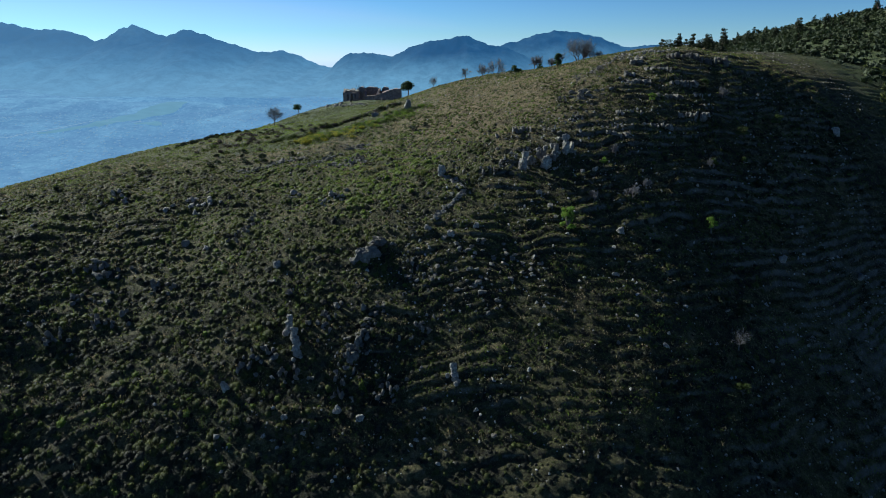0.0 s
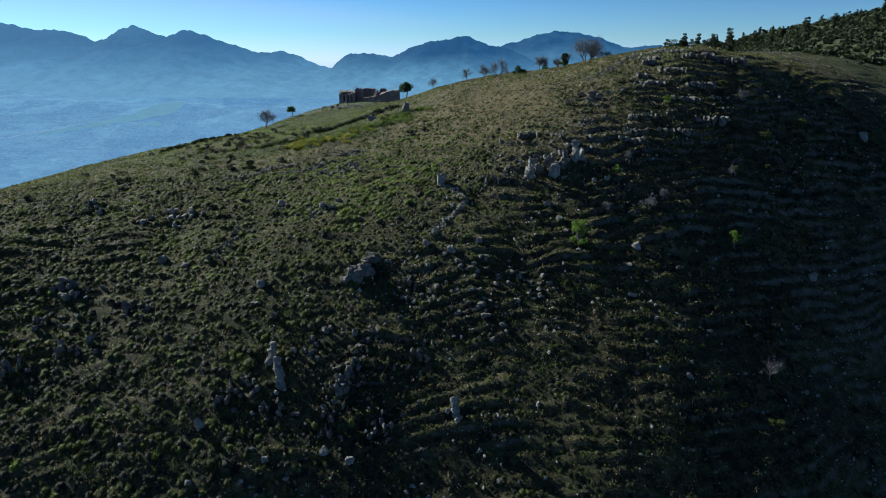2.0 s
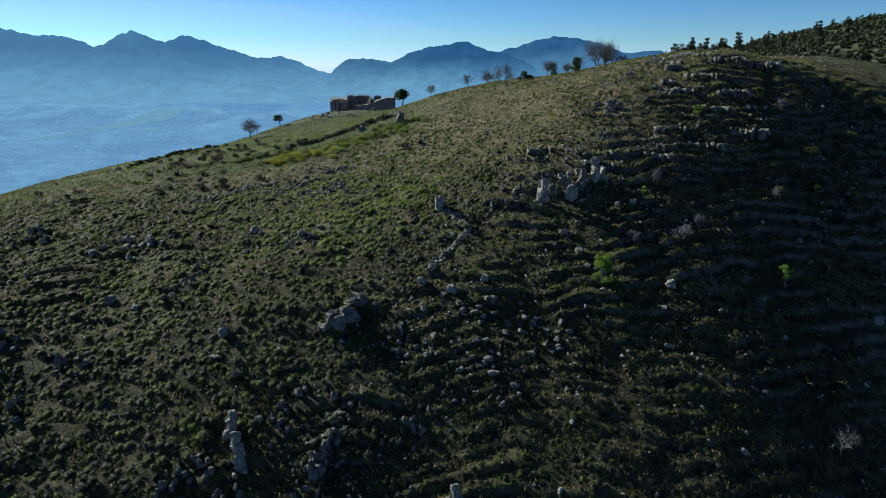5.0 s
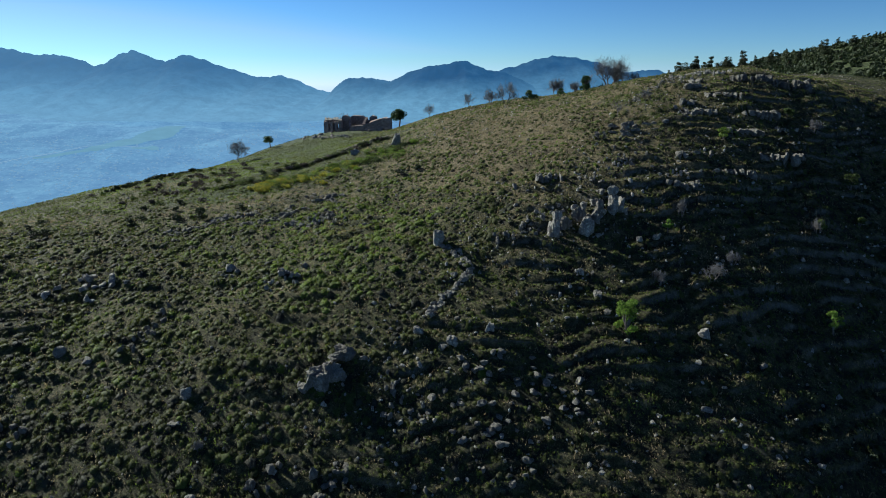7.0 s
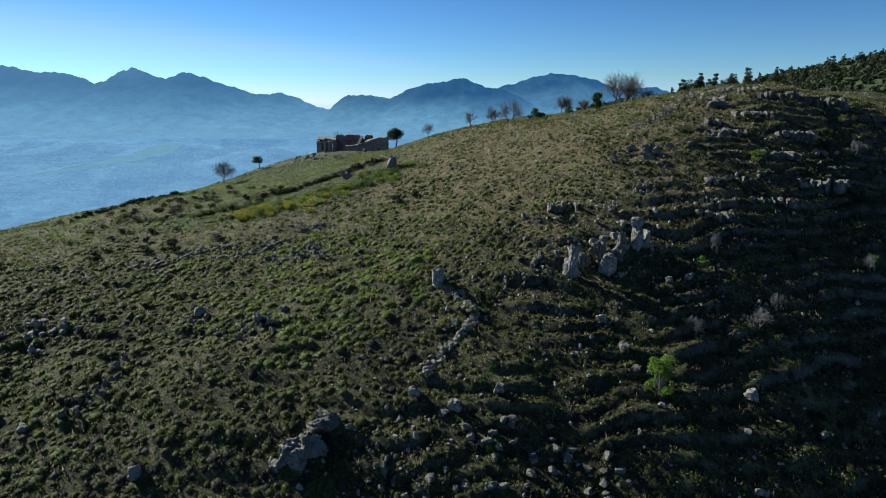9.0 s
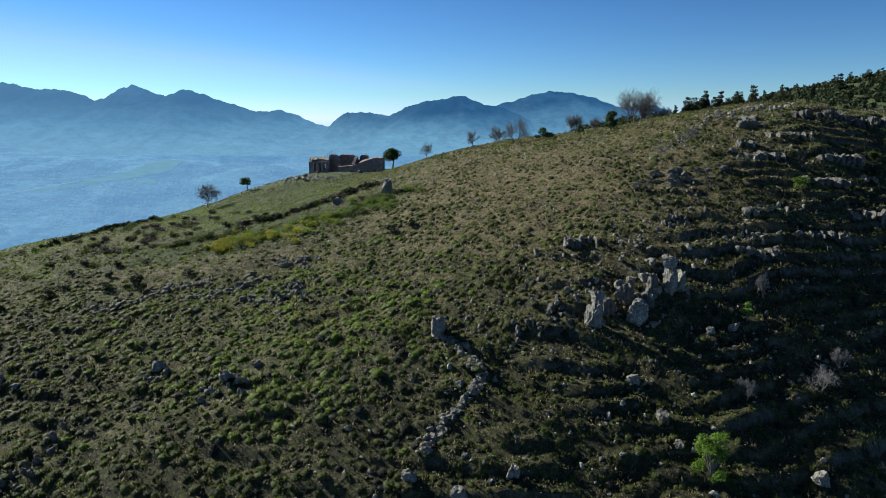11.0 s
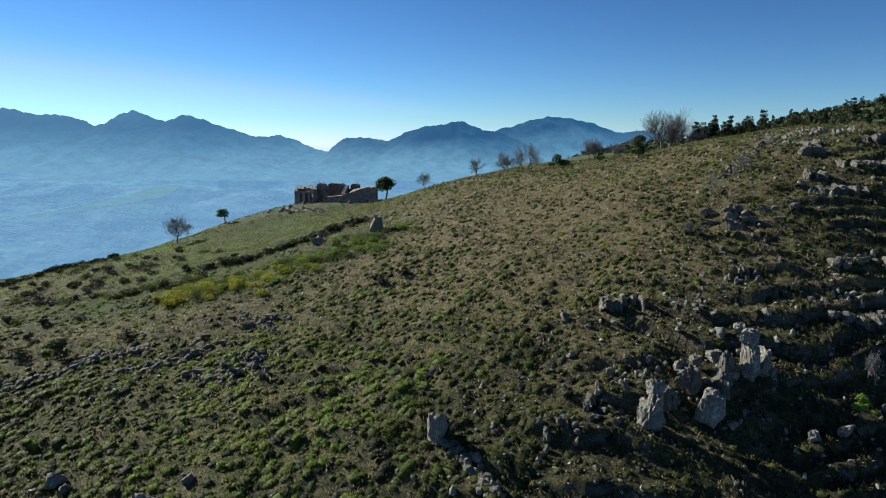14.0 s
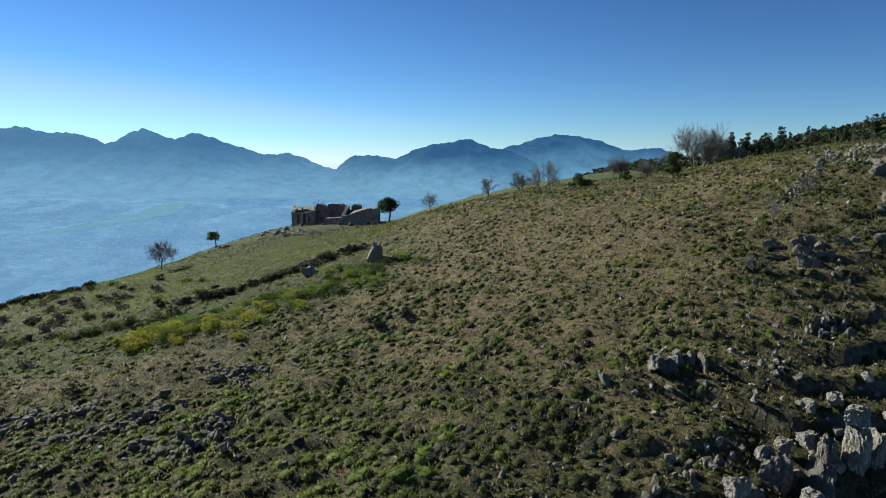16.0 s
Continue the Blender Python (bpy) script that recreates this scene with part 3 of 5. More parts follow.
def rock_shape(seed, sx, sy, sz, sub=3, cuts=9, rough=0.16, flute=0.0, boxy=0.0):
    """A weathered limestone block: rounded, cut by joint planes, pitted; flute: upright grooves."""
    r = np.random.default_rng(seed)
    v, f = ico(sub)
    v = v / np.abs(v).max(axis=1)[:, None] ** boxy
    a = r.uniform(0, 3.14)
    joints = np.array([[math.cos(a), math.sin(a), 0.1], [-math.sin(a), math.cos(a), -0.1], [0.15, 0.1, 1.0]])
    for k in range(cuts):
        n = joints[(0, 1, 0, 1, 2)[k % 5]] * r.choice([-1, 1]) + r.normal(size=3) * 0.33
        n /= np.linalg.norm(n)
        over = np.maximum(v @ n - r.uniform(0.40, 0.78) - 0.3 * boxy, 0)
        v -= over[:, None] * n * 0.97
    off = r.uniform(0, 50, 3)
    lump = np.array([noise.fractal(Vector(p * 1.4 + off), 1.0, 2.1, 3) for p in v])
    pit = np.array([0.5 - abs(noise.noise(Vector(p * 3.2 + off))) * 1.6 + 0.4 * noise.noise(Vector(p * 8 + off)) for p in v]) if sub > 1 else 0
    v = v * (1 + rough * lump + rough * (1.1 if sub > 2 else 0.7) * pit)[:, None]
    if sub > 2:
        seam = np.array([noise.noise(Vector((p[0] * 2.1 + off[1], p[1] * 2.1 + off[2], p[2] * 0.8 + off[0]))) for p in v])
        bed = np.array([noise.noise(Vector((p[0] * 0.7 + off[2], p[1] * 0.7 + off[0], p[2] * 2.4 + off[1]))) for p in v])
        v = v * (1 - 0.15 * np.exp(-(seam / 0.06) ** 2) - 0.07 * np.exp(-(bed / 0.05) ** 2))[:, None]
    if flute:
        a = np.arctan2(v[:, 1], v[:, 0])
        g = np.sin(a * 5 + 1.5 * np.sin(v[:, 2] * 2.0 + off[0])) + 0.6 * np.sin(a * 11 + off[1])
        v[:, :2] *= (1 + flute * g)[:, None]
    v = v + r.normal(0, 0.03 if sub > 2 else 0.06, v.shape)
    v = v / np.percentile(np.abs(v), 97, axis=0) * np.array([sx, sy, sz])
    return v, f


def rock_mesh(name, *a, mat=None, **k):
    v, f = rock_shape(*a, **k)
    me = mesh_of(name, v, f)
    me.materials.append(mat or LIMESTONE)
    return me


def rock(x, y, sx, sy, sz, seed, turn=0.0, lean=0.0, label="weathered grey limestone boulder on the grassy slope", name="boulder", group="", sub=3, sunk=0.35, flute=0.0, rough=0.16):
    me = rock_mesh(name, seed, sx, sy, sz, sub=sub, flute=flute, rough=rough)
    ob = new(name, me)
    ob.matrix_basis = pose(x, y, gz(x, y) + sz * (1 - 2 * sunk), lean, 0, turn)
    return tagged(ob, label, "rock", group)


def tube(p, q, r0, r1, n):
    d = q - p
    d = d / (np.linalg.norm(d) + 1e-9)
    a = np.cross(d, [0, 0, 1] if abs(d[2]) < 0.9 else [1, 0, 0])
    a /= np.linalg.norm(a)
    b = np.cross(d, a)
    t = np.arange(n) * 2 * np.pi / n
    ring = np.cos(t)[:, None] * a + np.sin(t)[:, None] * b
    i = np.arange(n)
    return np.vstack([p + ring * r0, q + ring * r1]), np.stack([i, (i + 1) % n, (i + 1) % n + n, i + n], 1)


def tubes(segs, n):
    vs, fs, k = [], [], 0
    for p, q, r0, r1 in segs:
        v, f = tube(p, q, r0, r1, n)
        vs.append(v)
        fs.append(f + k)
        k += len(v)
    return np.vstack(vs), np.vstack(fs)


def branch(r, p, d, length, rad, level, top, out, spread, up):
    steps = 3 if level < 2 else 2
    for s in range(steps):
        d = d + r.normal(size=3) * 0.12
        d[2] += up
        d = d / np.linalg.norm(d)
        q = p + d * length / steps
        r1 = rad * (0.82 if level < top else 0.6)
        out[level].append((p, q, rad, r1))
        p, rad = q, r1
        if level < top and (s > 0 or level > 0):
            for _ in range(2 if level else 3):
                side = r.normal(size=3)
                side -= d * (side @ d)
                side /= np.linalg.norm(side)
                nd = d * (1 - spread) + side * spread
                branch(r, p, nd / np.linalg.norm(nd), length * r.uniform(0.55, 0.85), rad * 0.6, level + 1, top, out, spread, up)


def bare_tree(x, y, height, seed, label, name="bare_tree", stems=1, top=4, spread=0.47, group="leafless trees on the crest", wide=1.0, twig=None, rise=0.085):
    r = np.random.default_rng(seed)
    out = [[] for _ in range(top + 1)]
    for k in range(stems):
        a = r.uniform(0, 6.28)
        lean = 0.12 if stems == 1 else 0.5
        d = np.array([math.cos(a) * lean * wide, math.sin(a) * lean * wide, 1.0])
        branch(r, np.array([math.cos(a) * 0.12 * stems, math.sin(a) * 0.12 * stems, -0.15]), d / np.linalg.norm(d), height * 0.42, height * 0.022 + 0.02, 0, top, out, spread, rise)
    hi = max(s[1][2] for lv in out for s in lv)
    sc = np.array([wide * height / hi, wide * height / hi, height / hi])
    out = [[(p * sc, q * sc, a, b) for p, q, a, b in lv] for lv in out]
    ob = thing(name, x, y, label, "tree", group)
    for k in range(stems):
        part_mesh("trunk", mesh_of("trunk", *tubes(out[0][3 * k:3 * k + 3], 6), True), BARK, ob)
    part_mesh("limb_frame", mesh_of("limb_frame", *tubes(out[1] + out[2], 4), True), BARK, ob)
    twigs = [(p, q, max(a, 0.014), max(b, 0.009)) for lv in out[3:] for p, q, a, b in lv]
    part_mesh("twig_crown", mesh_of("twig_crown", *tubes(twigs, 3), True), twig or TWIG, ob, "fine bare reddish-grey twigs")
    return ob


def leaf_cloud(r, lobes, count, size, flat=0.0):
    """Leaves scattered through lobes (centre, radii), more of them near the surface."""
    w = np.array([l[1][0] * l[1][1] for l in lobes])
    pick = r.choice(len(lobes), count, p=w / w.sum())
    d = r.normal(size=(count, 3))
    d /= np.linalg.norm(d, axis=1)[:, None]
    rad = r.uniform(0.45, 1.05, count) ** 0.6
    c = np.array([l[0] for l in lobes])[pick]
    s = np.array([l[1] for l in lobes])[pick]
    p = c + d * s * rad[:, None]
    n = d + r.normal(size=(count, 3)) * 0.8
    n /= np.linalg.norm(n, axis=1)[:, None]
    a = np.cross(n, r.normal(size=(count, 3)))
    a /= np.linalg.norm(a, axis=1)[:, None]
    b = np.cross(n, a)
    k = size * r.uniform(0.5, 1.2, count)[:, None]
    q = np.stack([p - a * k, p - b * k * 0.45, p + a * k, p + b * k * 0.45], 1).reshape(-1, 3)
    return q, np.arange(4 * count).reshape(-1, 4)


def crown_lobes(r, width, z0, z1, n, dome=0.6):
    out = []
    for _ in range(n):
        a, q = r.uniform(0, 6.28), math.sqrt(r.uniform(0, 1))
        h = r.uniform(0, 1)
        w = width * (0.5 - 0.28 * h * dome)
        s = width * r.uniform(0.16, 0.27)
        out.append((np.array([math.cos(a) * q * w, math.sin(a) * q * w, z0 + (z1 - z0) * h]), np.array([s, s, s * r.uniform(0.55, 0.85)])))
    return out


def tiered_lobes(r, width, height, clear, tiers=8):
    """The crown of an old pine: flat plates of needles round the stem, the lower ones wider."""
    out = []
    for k in range(tiers):
        h = k / (tiers - 1)
        reach = width * 0.5 * (1 - 0.6 * h ** 2.2) * (0.7 + 0.3 * min(1, 3 * h)) * r.uniform(0.7, 1.1)
        for _ in range(5 if h < 0.7 else 3):
            a, q = r.uniform(0, 6.28), r.uniform(0.15, 0.75)
            w = reach * r.uniform(0.42, 0.66)
            out.append((np.array([math.cos(a) * q * reach, math.sin(a) * q * reach, height * (clear + (0.95 - clear) * h) + r.normal() * 0.15]), np.array([w, w, w * r.uniform(0.6, 0.95)])))
    return out


def leafy_tree(x, y, height, width, seed, label, material, name="tree", clear=0.3, lobes=11, leaves=1800, size=0.16, group="", bark=None, dome=0.6, z=None, tiers=0):
    r = np.random.default_rng(seed)
    ob = thing(name, x, y, label, "tree" if height > 2.2 else "bush", group, z)
    lob = tiered_lobes(r, width, height, clear, tiers) if tiers else crown_lobes(r, width, height * (clear + 0.12), height * 0.88, lobes, dome)
    rad = 0.035 * height
    mid = np.array([r.normal() * 0.08 * height, r.normal() * 0.08 * height, height * (clear + 0.15)])
    segs = [(np.array([0, 0, -0.2]), mid * 0.5, rad * 1.2, rad), (mid * 0.5, mid, rad, rad * 0.8)]
    part_mesh("trunk", mesh_of("trunk", *tubes(segs, 7), True), bark or BARK, ob)
    part_mesh("limb_frame", mesh_of("limb_frame", *tubes([(mid * r.uniform(0.75, 1.0), c, rad * 0.5, rad * 0.15) for c, s in lob], 4), True), bark or BARK, ob)
    part_mesh("crown", mesh_of("crown", *leaf_cloud(r, lob, leaves, size)), material, ob)
    return ob


def bush(x, y, height, width, seed, label, material, leaves=900, size=0.12, group="shrubs on the slope"):
    r = np.random.default_rng(seed)
    ob = thing("bush", x, y, label, "bush", group)
    lob = crown_lobes(r, width, height * 0.25, height * 0.78, 8, 0.9)
    part_mesh("stem_base", mesh_of("stem_base", *tubes([(np.array([0, 0, -0.1]) + r.normal(size=3) * [0.08, 0.08, 0], c, 0.035, 0.012) for c, s in lob], 4), True), BARK, ob)
    part_mesh("foliage", mesh_of("foliage", *leaf_cloud(r, lob, leaves, size)), material, ob)
    return ob


# ---------------------------------------------------------------- the crag
def build_crag():
    crag = thing("limestone_crag", 17.0, 110.5, "tall pale limestone crag of upright columns above dark shade", "rock")
    base = Vector((17.0, 110.5, crag.location.z))

    def piece(name, x, y, z, sx, sy, sz, seed, turn=0, lean=0, flute=0.0, label="", mat=None, boxy=0.6, tilt=0):
        me = rock_mesh(name, seed, sx, sy, sz, sub=4, cuts=10, rough=0.085, flute=0.4 * flute, mat=mat, boxy=0.7 * boxy)
        part_mesh(name, me, None, crag, label, pose(x - base.x, y - base.y, z - base.z, lean, tilt, turn))
    piece("column", 13.1, 108.9, 42.4, 0.74, 0.75, 2.4, 101, 12, 6, 0.015, "leaning pale column", tilt=5)
    piece("column", 13.55, 109.3, 45.2, 0.5, 0.6, 0.85, 102, 10, 6, tilt=3)
    piece("column", 12.4, 108.5, 41.9, 0.32, 0.4, 0.75, 114, 20, 0)
    piece("boulder", 17.0, 109.1, 43.6, 0.95, 0.9, 1.42, 103, 5, 4, 0.0, "rounded pale boulder", boxy=0.4)
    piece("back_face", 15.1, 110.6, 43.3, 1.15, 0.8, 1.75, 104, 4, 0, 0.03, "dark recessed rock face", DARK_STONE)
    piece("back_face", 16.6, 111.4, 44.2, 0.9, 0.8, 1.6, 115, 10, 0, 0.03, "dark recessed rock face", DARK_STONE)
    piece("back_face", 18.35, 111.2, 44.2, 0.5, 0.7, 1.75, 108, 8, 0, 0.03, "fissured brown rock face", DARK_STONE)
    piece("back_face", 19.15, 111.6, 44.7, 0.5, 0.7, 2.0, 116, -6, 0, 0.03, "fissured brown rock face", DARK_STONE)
    piece("column", 18.75, 110.6, 43.9, 0.26, 0.35, 1.3, 120, 10, 0, 0.02)
    piece("column", 20.65, 111.8, 45.6, 0.64, 0.72, 2.3, 105, 8, 2, 0.0, "upright smooth pale column", tilt=-4, boxy=0.75)
    piece("column", 21.65, 112.0, 45.2, 0.30, 0.6, 1.75, 106, 14, 3, 0.0, tilt=4, boxy=0.7)
    piece("cap_stone", 20.6, 111.9, 47.65, 0.68, 0.66, 0.62, 107, 30, 0, 0.0, "rounded pale cap stone", boxy=0.25)
    piece("boulder", 18.5, 112.4, 46.3, 0.45, 0.45, 0.42, 109, boxy=0.3)
    piece("boulder", 17.4, 112.5, 45.9, 0.42, 0.4, 0.4, 117, boxy=0.3)
    piece("boulder", 19.0, 112.6, 46.3, 0.4, 0.4, 0.34, 121, boxy=0.3)
    piece("boulder", 16.2, 112.0, 45.6, 0.5, 0.45, 0.45, 110, 33, boxy=0.3)
    piece("boulder", 11.9, 108.2, 41.9, 0.4, 0.4, 0.5, 111, 33)
    piece("boulder", 15.0, 108.1, 42.1, 0.35, 0.35, 0.4, 119, 50)
    piece("boulder", 18.5, 108.7, 42.8, 0.45, 0.4, 0.5, 112, 80)
    piece("boulder", 19.5, 109.2, 43.0, 0.4, 0.35, 0.7, 118, 80)
    piece("column", 22.2, 111.6, 44.6, 0.26, 0.4, 1.05, 113, 10, 0, 0.02)


build_crag()

def rock_stack(x, y, width, height, seed, label):
    """An upright pillar: joint-cut blocks that stand on one another."""
    r = np.random.default_rng(seed)
    ob = thing("rock_pillar", x, y, label, "rock")
    z, k = -0.5, 0
    while z < height:
        h = r.uniform(0.5, 0.85) if z > 0 else 1.0
        w = width * (1.15 - 0.4 * max(z, 0) / height) * r.uniform(0.85, 1.1)
        me = rock_mesh("block", seed * 40 + k, w, w * 0.85, h * 0.68, sub=3, cuts=9, rough=0.09, boxy=0.45)
        part_mesh("block", me, None, ob, "", pose(r.normal() * 0.1, r.normal() * 0.1, z + h * 0.5, r.uniform(-5, 5), r.uniform(-5, 5), r.uniform(0, 90)))
        z, k = z + h * 0.95, k + 1
    for _ in range(3):
        a = r.uniform(0, 6.28)
        q = width * r.uniform(1.1, 1.6)
        me = rock_mesh("block", seed * 40 + 20 + _, width * 0.5, width * 0.45, width * 0.6, sub=3, cuts=9, rough=0.1, boxy=0.3)
        part_mesh("block", me, None, ob, "", pose(math.cos(a) * q, math.sin(a) * q, gz(x + math.cos(a) * q, y + math.sin(a) * q) - ob.location.z + 0.15, 0, 0, r.uniform(0, 90)))
    return ob


# single boulders and outcrops: x, y, half sizes, seed, turn, lean
PALE = "pale grey limestone boulder on the grassy slope"
rock(-0.5, 109.3, 0.85, 0.6, 1.25, 1, 10, 8, "upright pale standing stone at the end of a tumbled wall", "standing_stone", sunk=0.18, flute=0.04)
rock(22.9, 107.4, 0.55, 0.4, 0.45, 2, 30, 0, PALE)
rock(24.9, 107.5, 0.45, 0.4, 0.75, 3, 50, 20, PALE)
rock(26.8, 96.1, 0.6, 0.55, 0.65, 4, 0, 0, PALE)
rock(15.3, 103.3, 0.6, 0.5, 0.6, 5, 20, 0, PALE)
rock(4.9, 95.4, 0.45, 0.4, 0.85, 6, 20, 0, PALE)
rock(1.1, 94.0, 0.55, 0.5, 0.6, 7, 20, 0, PALE)
rock(-2.3, 95.5, 0.6, 0.5, 0.5, 8, 20, 0, PALE)
rock(-25.4, 109.7, 0.75, 0.6, 0.65, 9, 20, 0, PALE)
rock(-18.2, 106.2, 0.55, 0.5, 0.75, 10, 0, 0, PALE)
rock_stack(1.3, 73.2, 0.6, 2.2, 11, "upright limestone pillar on the dark lower slope")
rock_stack(-18.4, 75.8, 0.55, 3.3, 12, "tall narrow limestone pillar on the lower slope")
rock_stack(-19.7, 78.6, 0.5, 2.0, 13, "upright limestone pillar on the dark lower slope")
rock(-26.2, 71.4, 0.6, 0.5, 0.95, 14, 0, 0, PALE)
rock(-12.4, 69.2, 0.55, 0.45, 0.75, 15, 0, 0, PALE)
rock(-9.7, 68.6, 0.5, 0.45, 0.5, 16, 0, 0, PALE)
rock(-7.7, 151.1, 1.0, 0.8, 1.5, 217, 40, 8, "dark blue-grey boulder among green shrubs")
rock(-15.7, 152.6, 0.95, 0.7, 0.6, 18, 10, 0, "dark blue-grey boulder among green shrubs")
rock(20.0, 115.0, 0.5, 0.45, 0.42, 23, 60, 0, PALE)
rock(21.5, 115.1, 0.62, 0.5, 0.5, 24, 20, 0, PALE)
rock(21.0, 113.9, 0.5, 0.4, 0.34, 25, 80, 0, PALE)
rock(51.9, 96.3, 0.7, 0.6, 0.8, 21, 0, 0, PALE)
rock(74.8, 126.8, 0.9, 0.7, 1.1, 22, 0, 0, PALE)


def outcrop(x, y, size, count, seed, label, turn=0.0, stretch=1.6, tall=0.7, name="outcrop", mat=None):
    """A cluster of joint-cut blocks standing out of the turf, one body of rock."""
    r = np.random.default_rng(seed)
    ob = thing(name, x, y, label, "rock")
    c, s = math.cos(radians(turn)), math.sin(radians(turn))
    for k in range(int(count * 2)):
        a, b = r.normal() * size * stretch * 0.55, r.normal() * size * 0.5
        px, py = a * c - b * s, a * s + b * c
        h = size * tall * r.uniform(0.2, 0.65)
        long = stretch > 1.9
        me = rock_mesh("block", seed * 100 + k, size * (r.uniform(0.22, 0.55) if long else r.uniform(0.10, 0.25)), size * r.uniform(0.09, 0.21), h * (1.0 if long else 0.9), sub=3 if k < 6 else 2, cuts=10, rough=0.12, flute=0.0 if long else 0.04, mat=mat)
        part_mesh("block", me, None, ob, "", pose(px, py, gz(x + px, y + py) - ob.location.z + (0.25 if long else 0.08) * h, r.uniform(-12, 12), r.uniform(-12, 12), turn + r.uniform(-16, 16) if long else r.uniform(0, 180)))
    return ob


def rock_ledge(x, y, length, height, turn, seed, label, mat=None, deep=0.9, name="rock_ledge"):
    """A low natural step of rock: upright faces side by side under a level top."""
    r = np.random.default_rng(seed)
    ob = thing(name, x, y, label, "rock")
    c, sn = math.cos(radians(turn)), math.sin(radians(turn))
    top = max(gz(x + c * a * length / 2, y + sn * a * length / 2) for a in (-0.8, 0, 0.8)) + 0.28 * height
    a = -length / 2
    while a < length / 2:
        w = r.uniform(0.2, 0.75) * min(1.0, 0.45 + 0.3 * height)
        h = height * r.uniform(0.55, 1.05)
        b = r.normal() * 0.28
        px, py = (a + w) * c - b * sn, (a + w) * sn + b * c
        me = rock_mesh("block", seed * 50 + int(100 * (a + 20)), w * 1.08, deep * r.uniform(0.7, 1.1), h * 0.62, sub=3, cuts=13, rough=0.15, mat=mat, boxy=0.25)
        part_mesh("block", me, None, ob, "", pose(px, py, top - ob.location.z - h * 0.60 + r.normal() * 0.06, r.uniform(-5, 5), r.uniform(-4, 4), turn + r.uniform(-12, 12)))
        a += 2 * w * r.uniform(0.85, 1.15)
    return ob


RIDGE = "fissured grey limestone outcrop standing out of the turf"
def build_massif():
    ob = thing("limestone_outcrop", -10.4, 92.0, "broad pale cracked limestone outcrop among tussocks", "rock")
    r = np.random.default_rng(31)
    for k in range(15):
        low = k < 9                           # the pale broken foot, then the flat dark shoulder above it
        a, b = (r.normal() * 0.85 - 1.4, r.normal() * 0.6 - 0.7) if low else (r.normal() * 0.9 + 1.4, r.normal() * 0.4 + 0.8)
        dx, dy = a * 0.85 - b * 0.5, a * 0.5 + b * 0.85
        sx, sy, sz = r.uniform(0.7, 1.35), r.uniform(0.6, 1.0), r.uniform(0.8, 1.3) * (1.0 if low else 0.65)
        if k % 3 == 2:
            sx, sy, sz = 0.6 * sx, 0.6 * sy, 0.7 * sz
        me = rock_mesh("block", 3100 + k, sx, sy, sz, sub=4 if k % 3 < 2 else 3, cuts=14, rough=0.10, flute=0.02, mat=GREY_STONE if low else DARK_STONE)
        part_mesh("block", me, None, ob, "", pose(dx, dy, gz(-10.4 + dx, 92.0 + dy) - ob.location.z + 0.2 * sz, r.uniform(-18, 10), r.uniform(-12, 12), r.uniform(0, 180)))


build_massif()
rock_ledge(14.0, 119.4, 3.4, 1.5, 8, 614, "low fissured limestone outcrop in dry grass", mat=GREY_STONE, deep=0.8, name="outcrop")
outcrop(23.3, 120.6, 0.9, 4, 31, RIDGE, 10, 1.5, 1.2)
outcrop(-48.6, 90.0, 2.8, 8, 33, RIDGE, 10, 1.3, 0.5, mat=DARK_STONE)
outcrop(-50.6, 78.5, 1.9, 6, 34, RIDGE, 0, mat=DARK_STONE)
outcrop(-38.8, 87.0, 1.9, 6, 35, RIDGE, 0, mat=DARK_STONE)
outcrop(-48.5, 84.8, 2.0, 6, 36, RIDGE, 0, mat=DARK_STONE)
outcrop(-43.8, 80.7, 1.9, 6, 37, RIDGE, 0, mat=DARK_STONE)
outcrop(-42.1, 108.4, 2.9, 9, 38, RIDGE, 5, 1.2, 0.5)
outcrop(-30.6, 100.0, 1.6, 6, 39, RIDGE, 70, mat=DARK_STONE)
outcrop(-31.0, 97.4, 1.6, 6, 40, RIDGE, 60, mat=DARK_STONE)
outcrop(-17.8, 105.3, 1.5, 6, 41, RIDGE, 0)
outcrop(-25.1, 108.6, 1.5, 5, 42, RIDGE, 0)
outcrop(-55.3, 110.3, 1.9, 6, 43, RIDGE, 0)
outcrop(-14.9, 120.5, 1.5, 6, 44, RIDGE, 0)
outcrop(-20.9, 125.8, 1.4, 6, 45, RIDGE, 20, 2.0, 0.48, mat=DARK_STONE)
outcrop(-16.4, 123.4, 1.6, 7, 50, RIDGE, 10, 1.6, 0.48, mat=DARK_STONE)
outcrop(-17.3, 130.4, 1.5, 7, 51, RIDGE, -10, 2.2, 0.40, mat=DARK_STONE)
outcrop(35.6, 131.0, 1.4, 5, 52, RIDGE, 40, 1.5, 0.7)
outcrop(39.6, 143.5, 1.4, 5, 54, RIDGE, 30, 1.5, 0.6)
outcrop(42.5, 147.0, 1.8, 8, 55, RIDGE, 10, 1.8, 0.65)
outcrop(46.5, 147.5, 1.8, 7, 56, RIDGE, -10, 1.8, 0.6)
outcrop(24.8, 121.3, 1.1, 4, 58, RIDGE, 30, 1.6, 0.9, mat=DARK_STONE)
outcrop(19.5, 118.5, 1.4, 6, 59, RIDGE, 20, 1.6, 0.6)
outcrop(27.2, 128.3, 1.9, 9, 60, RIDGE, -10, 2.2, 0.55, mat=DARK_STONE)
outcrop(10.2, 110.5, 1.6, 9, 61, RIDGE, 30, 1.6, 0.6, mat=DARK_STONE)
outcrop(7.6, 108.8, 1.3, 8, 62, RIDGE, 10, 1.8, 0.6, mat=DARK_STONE)
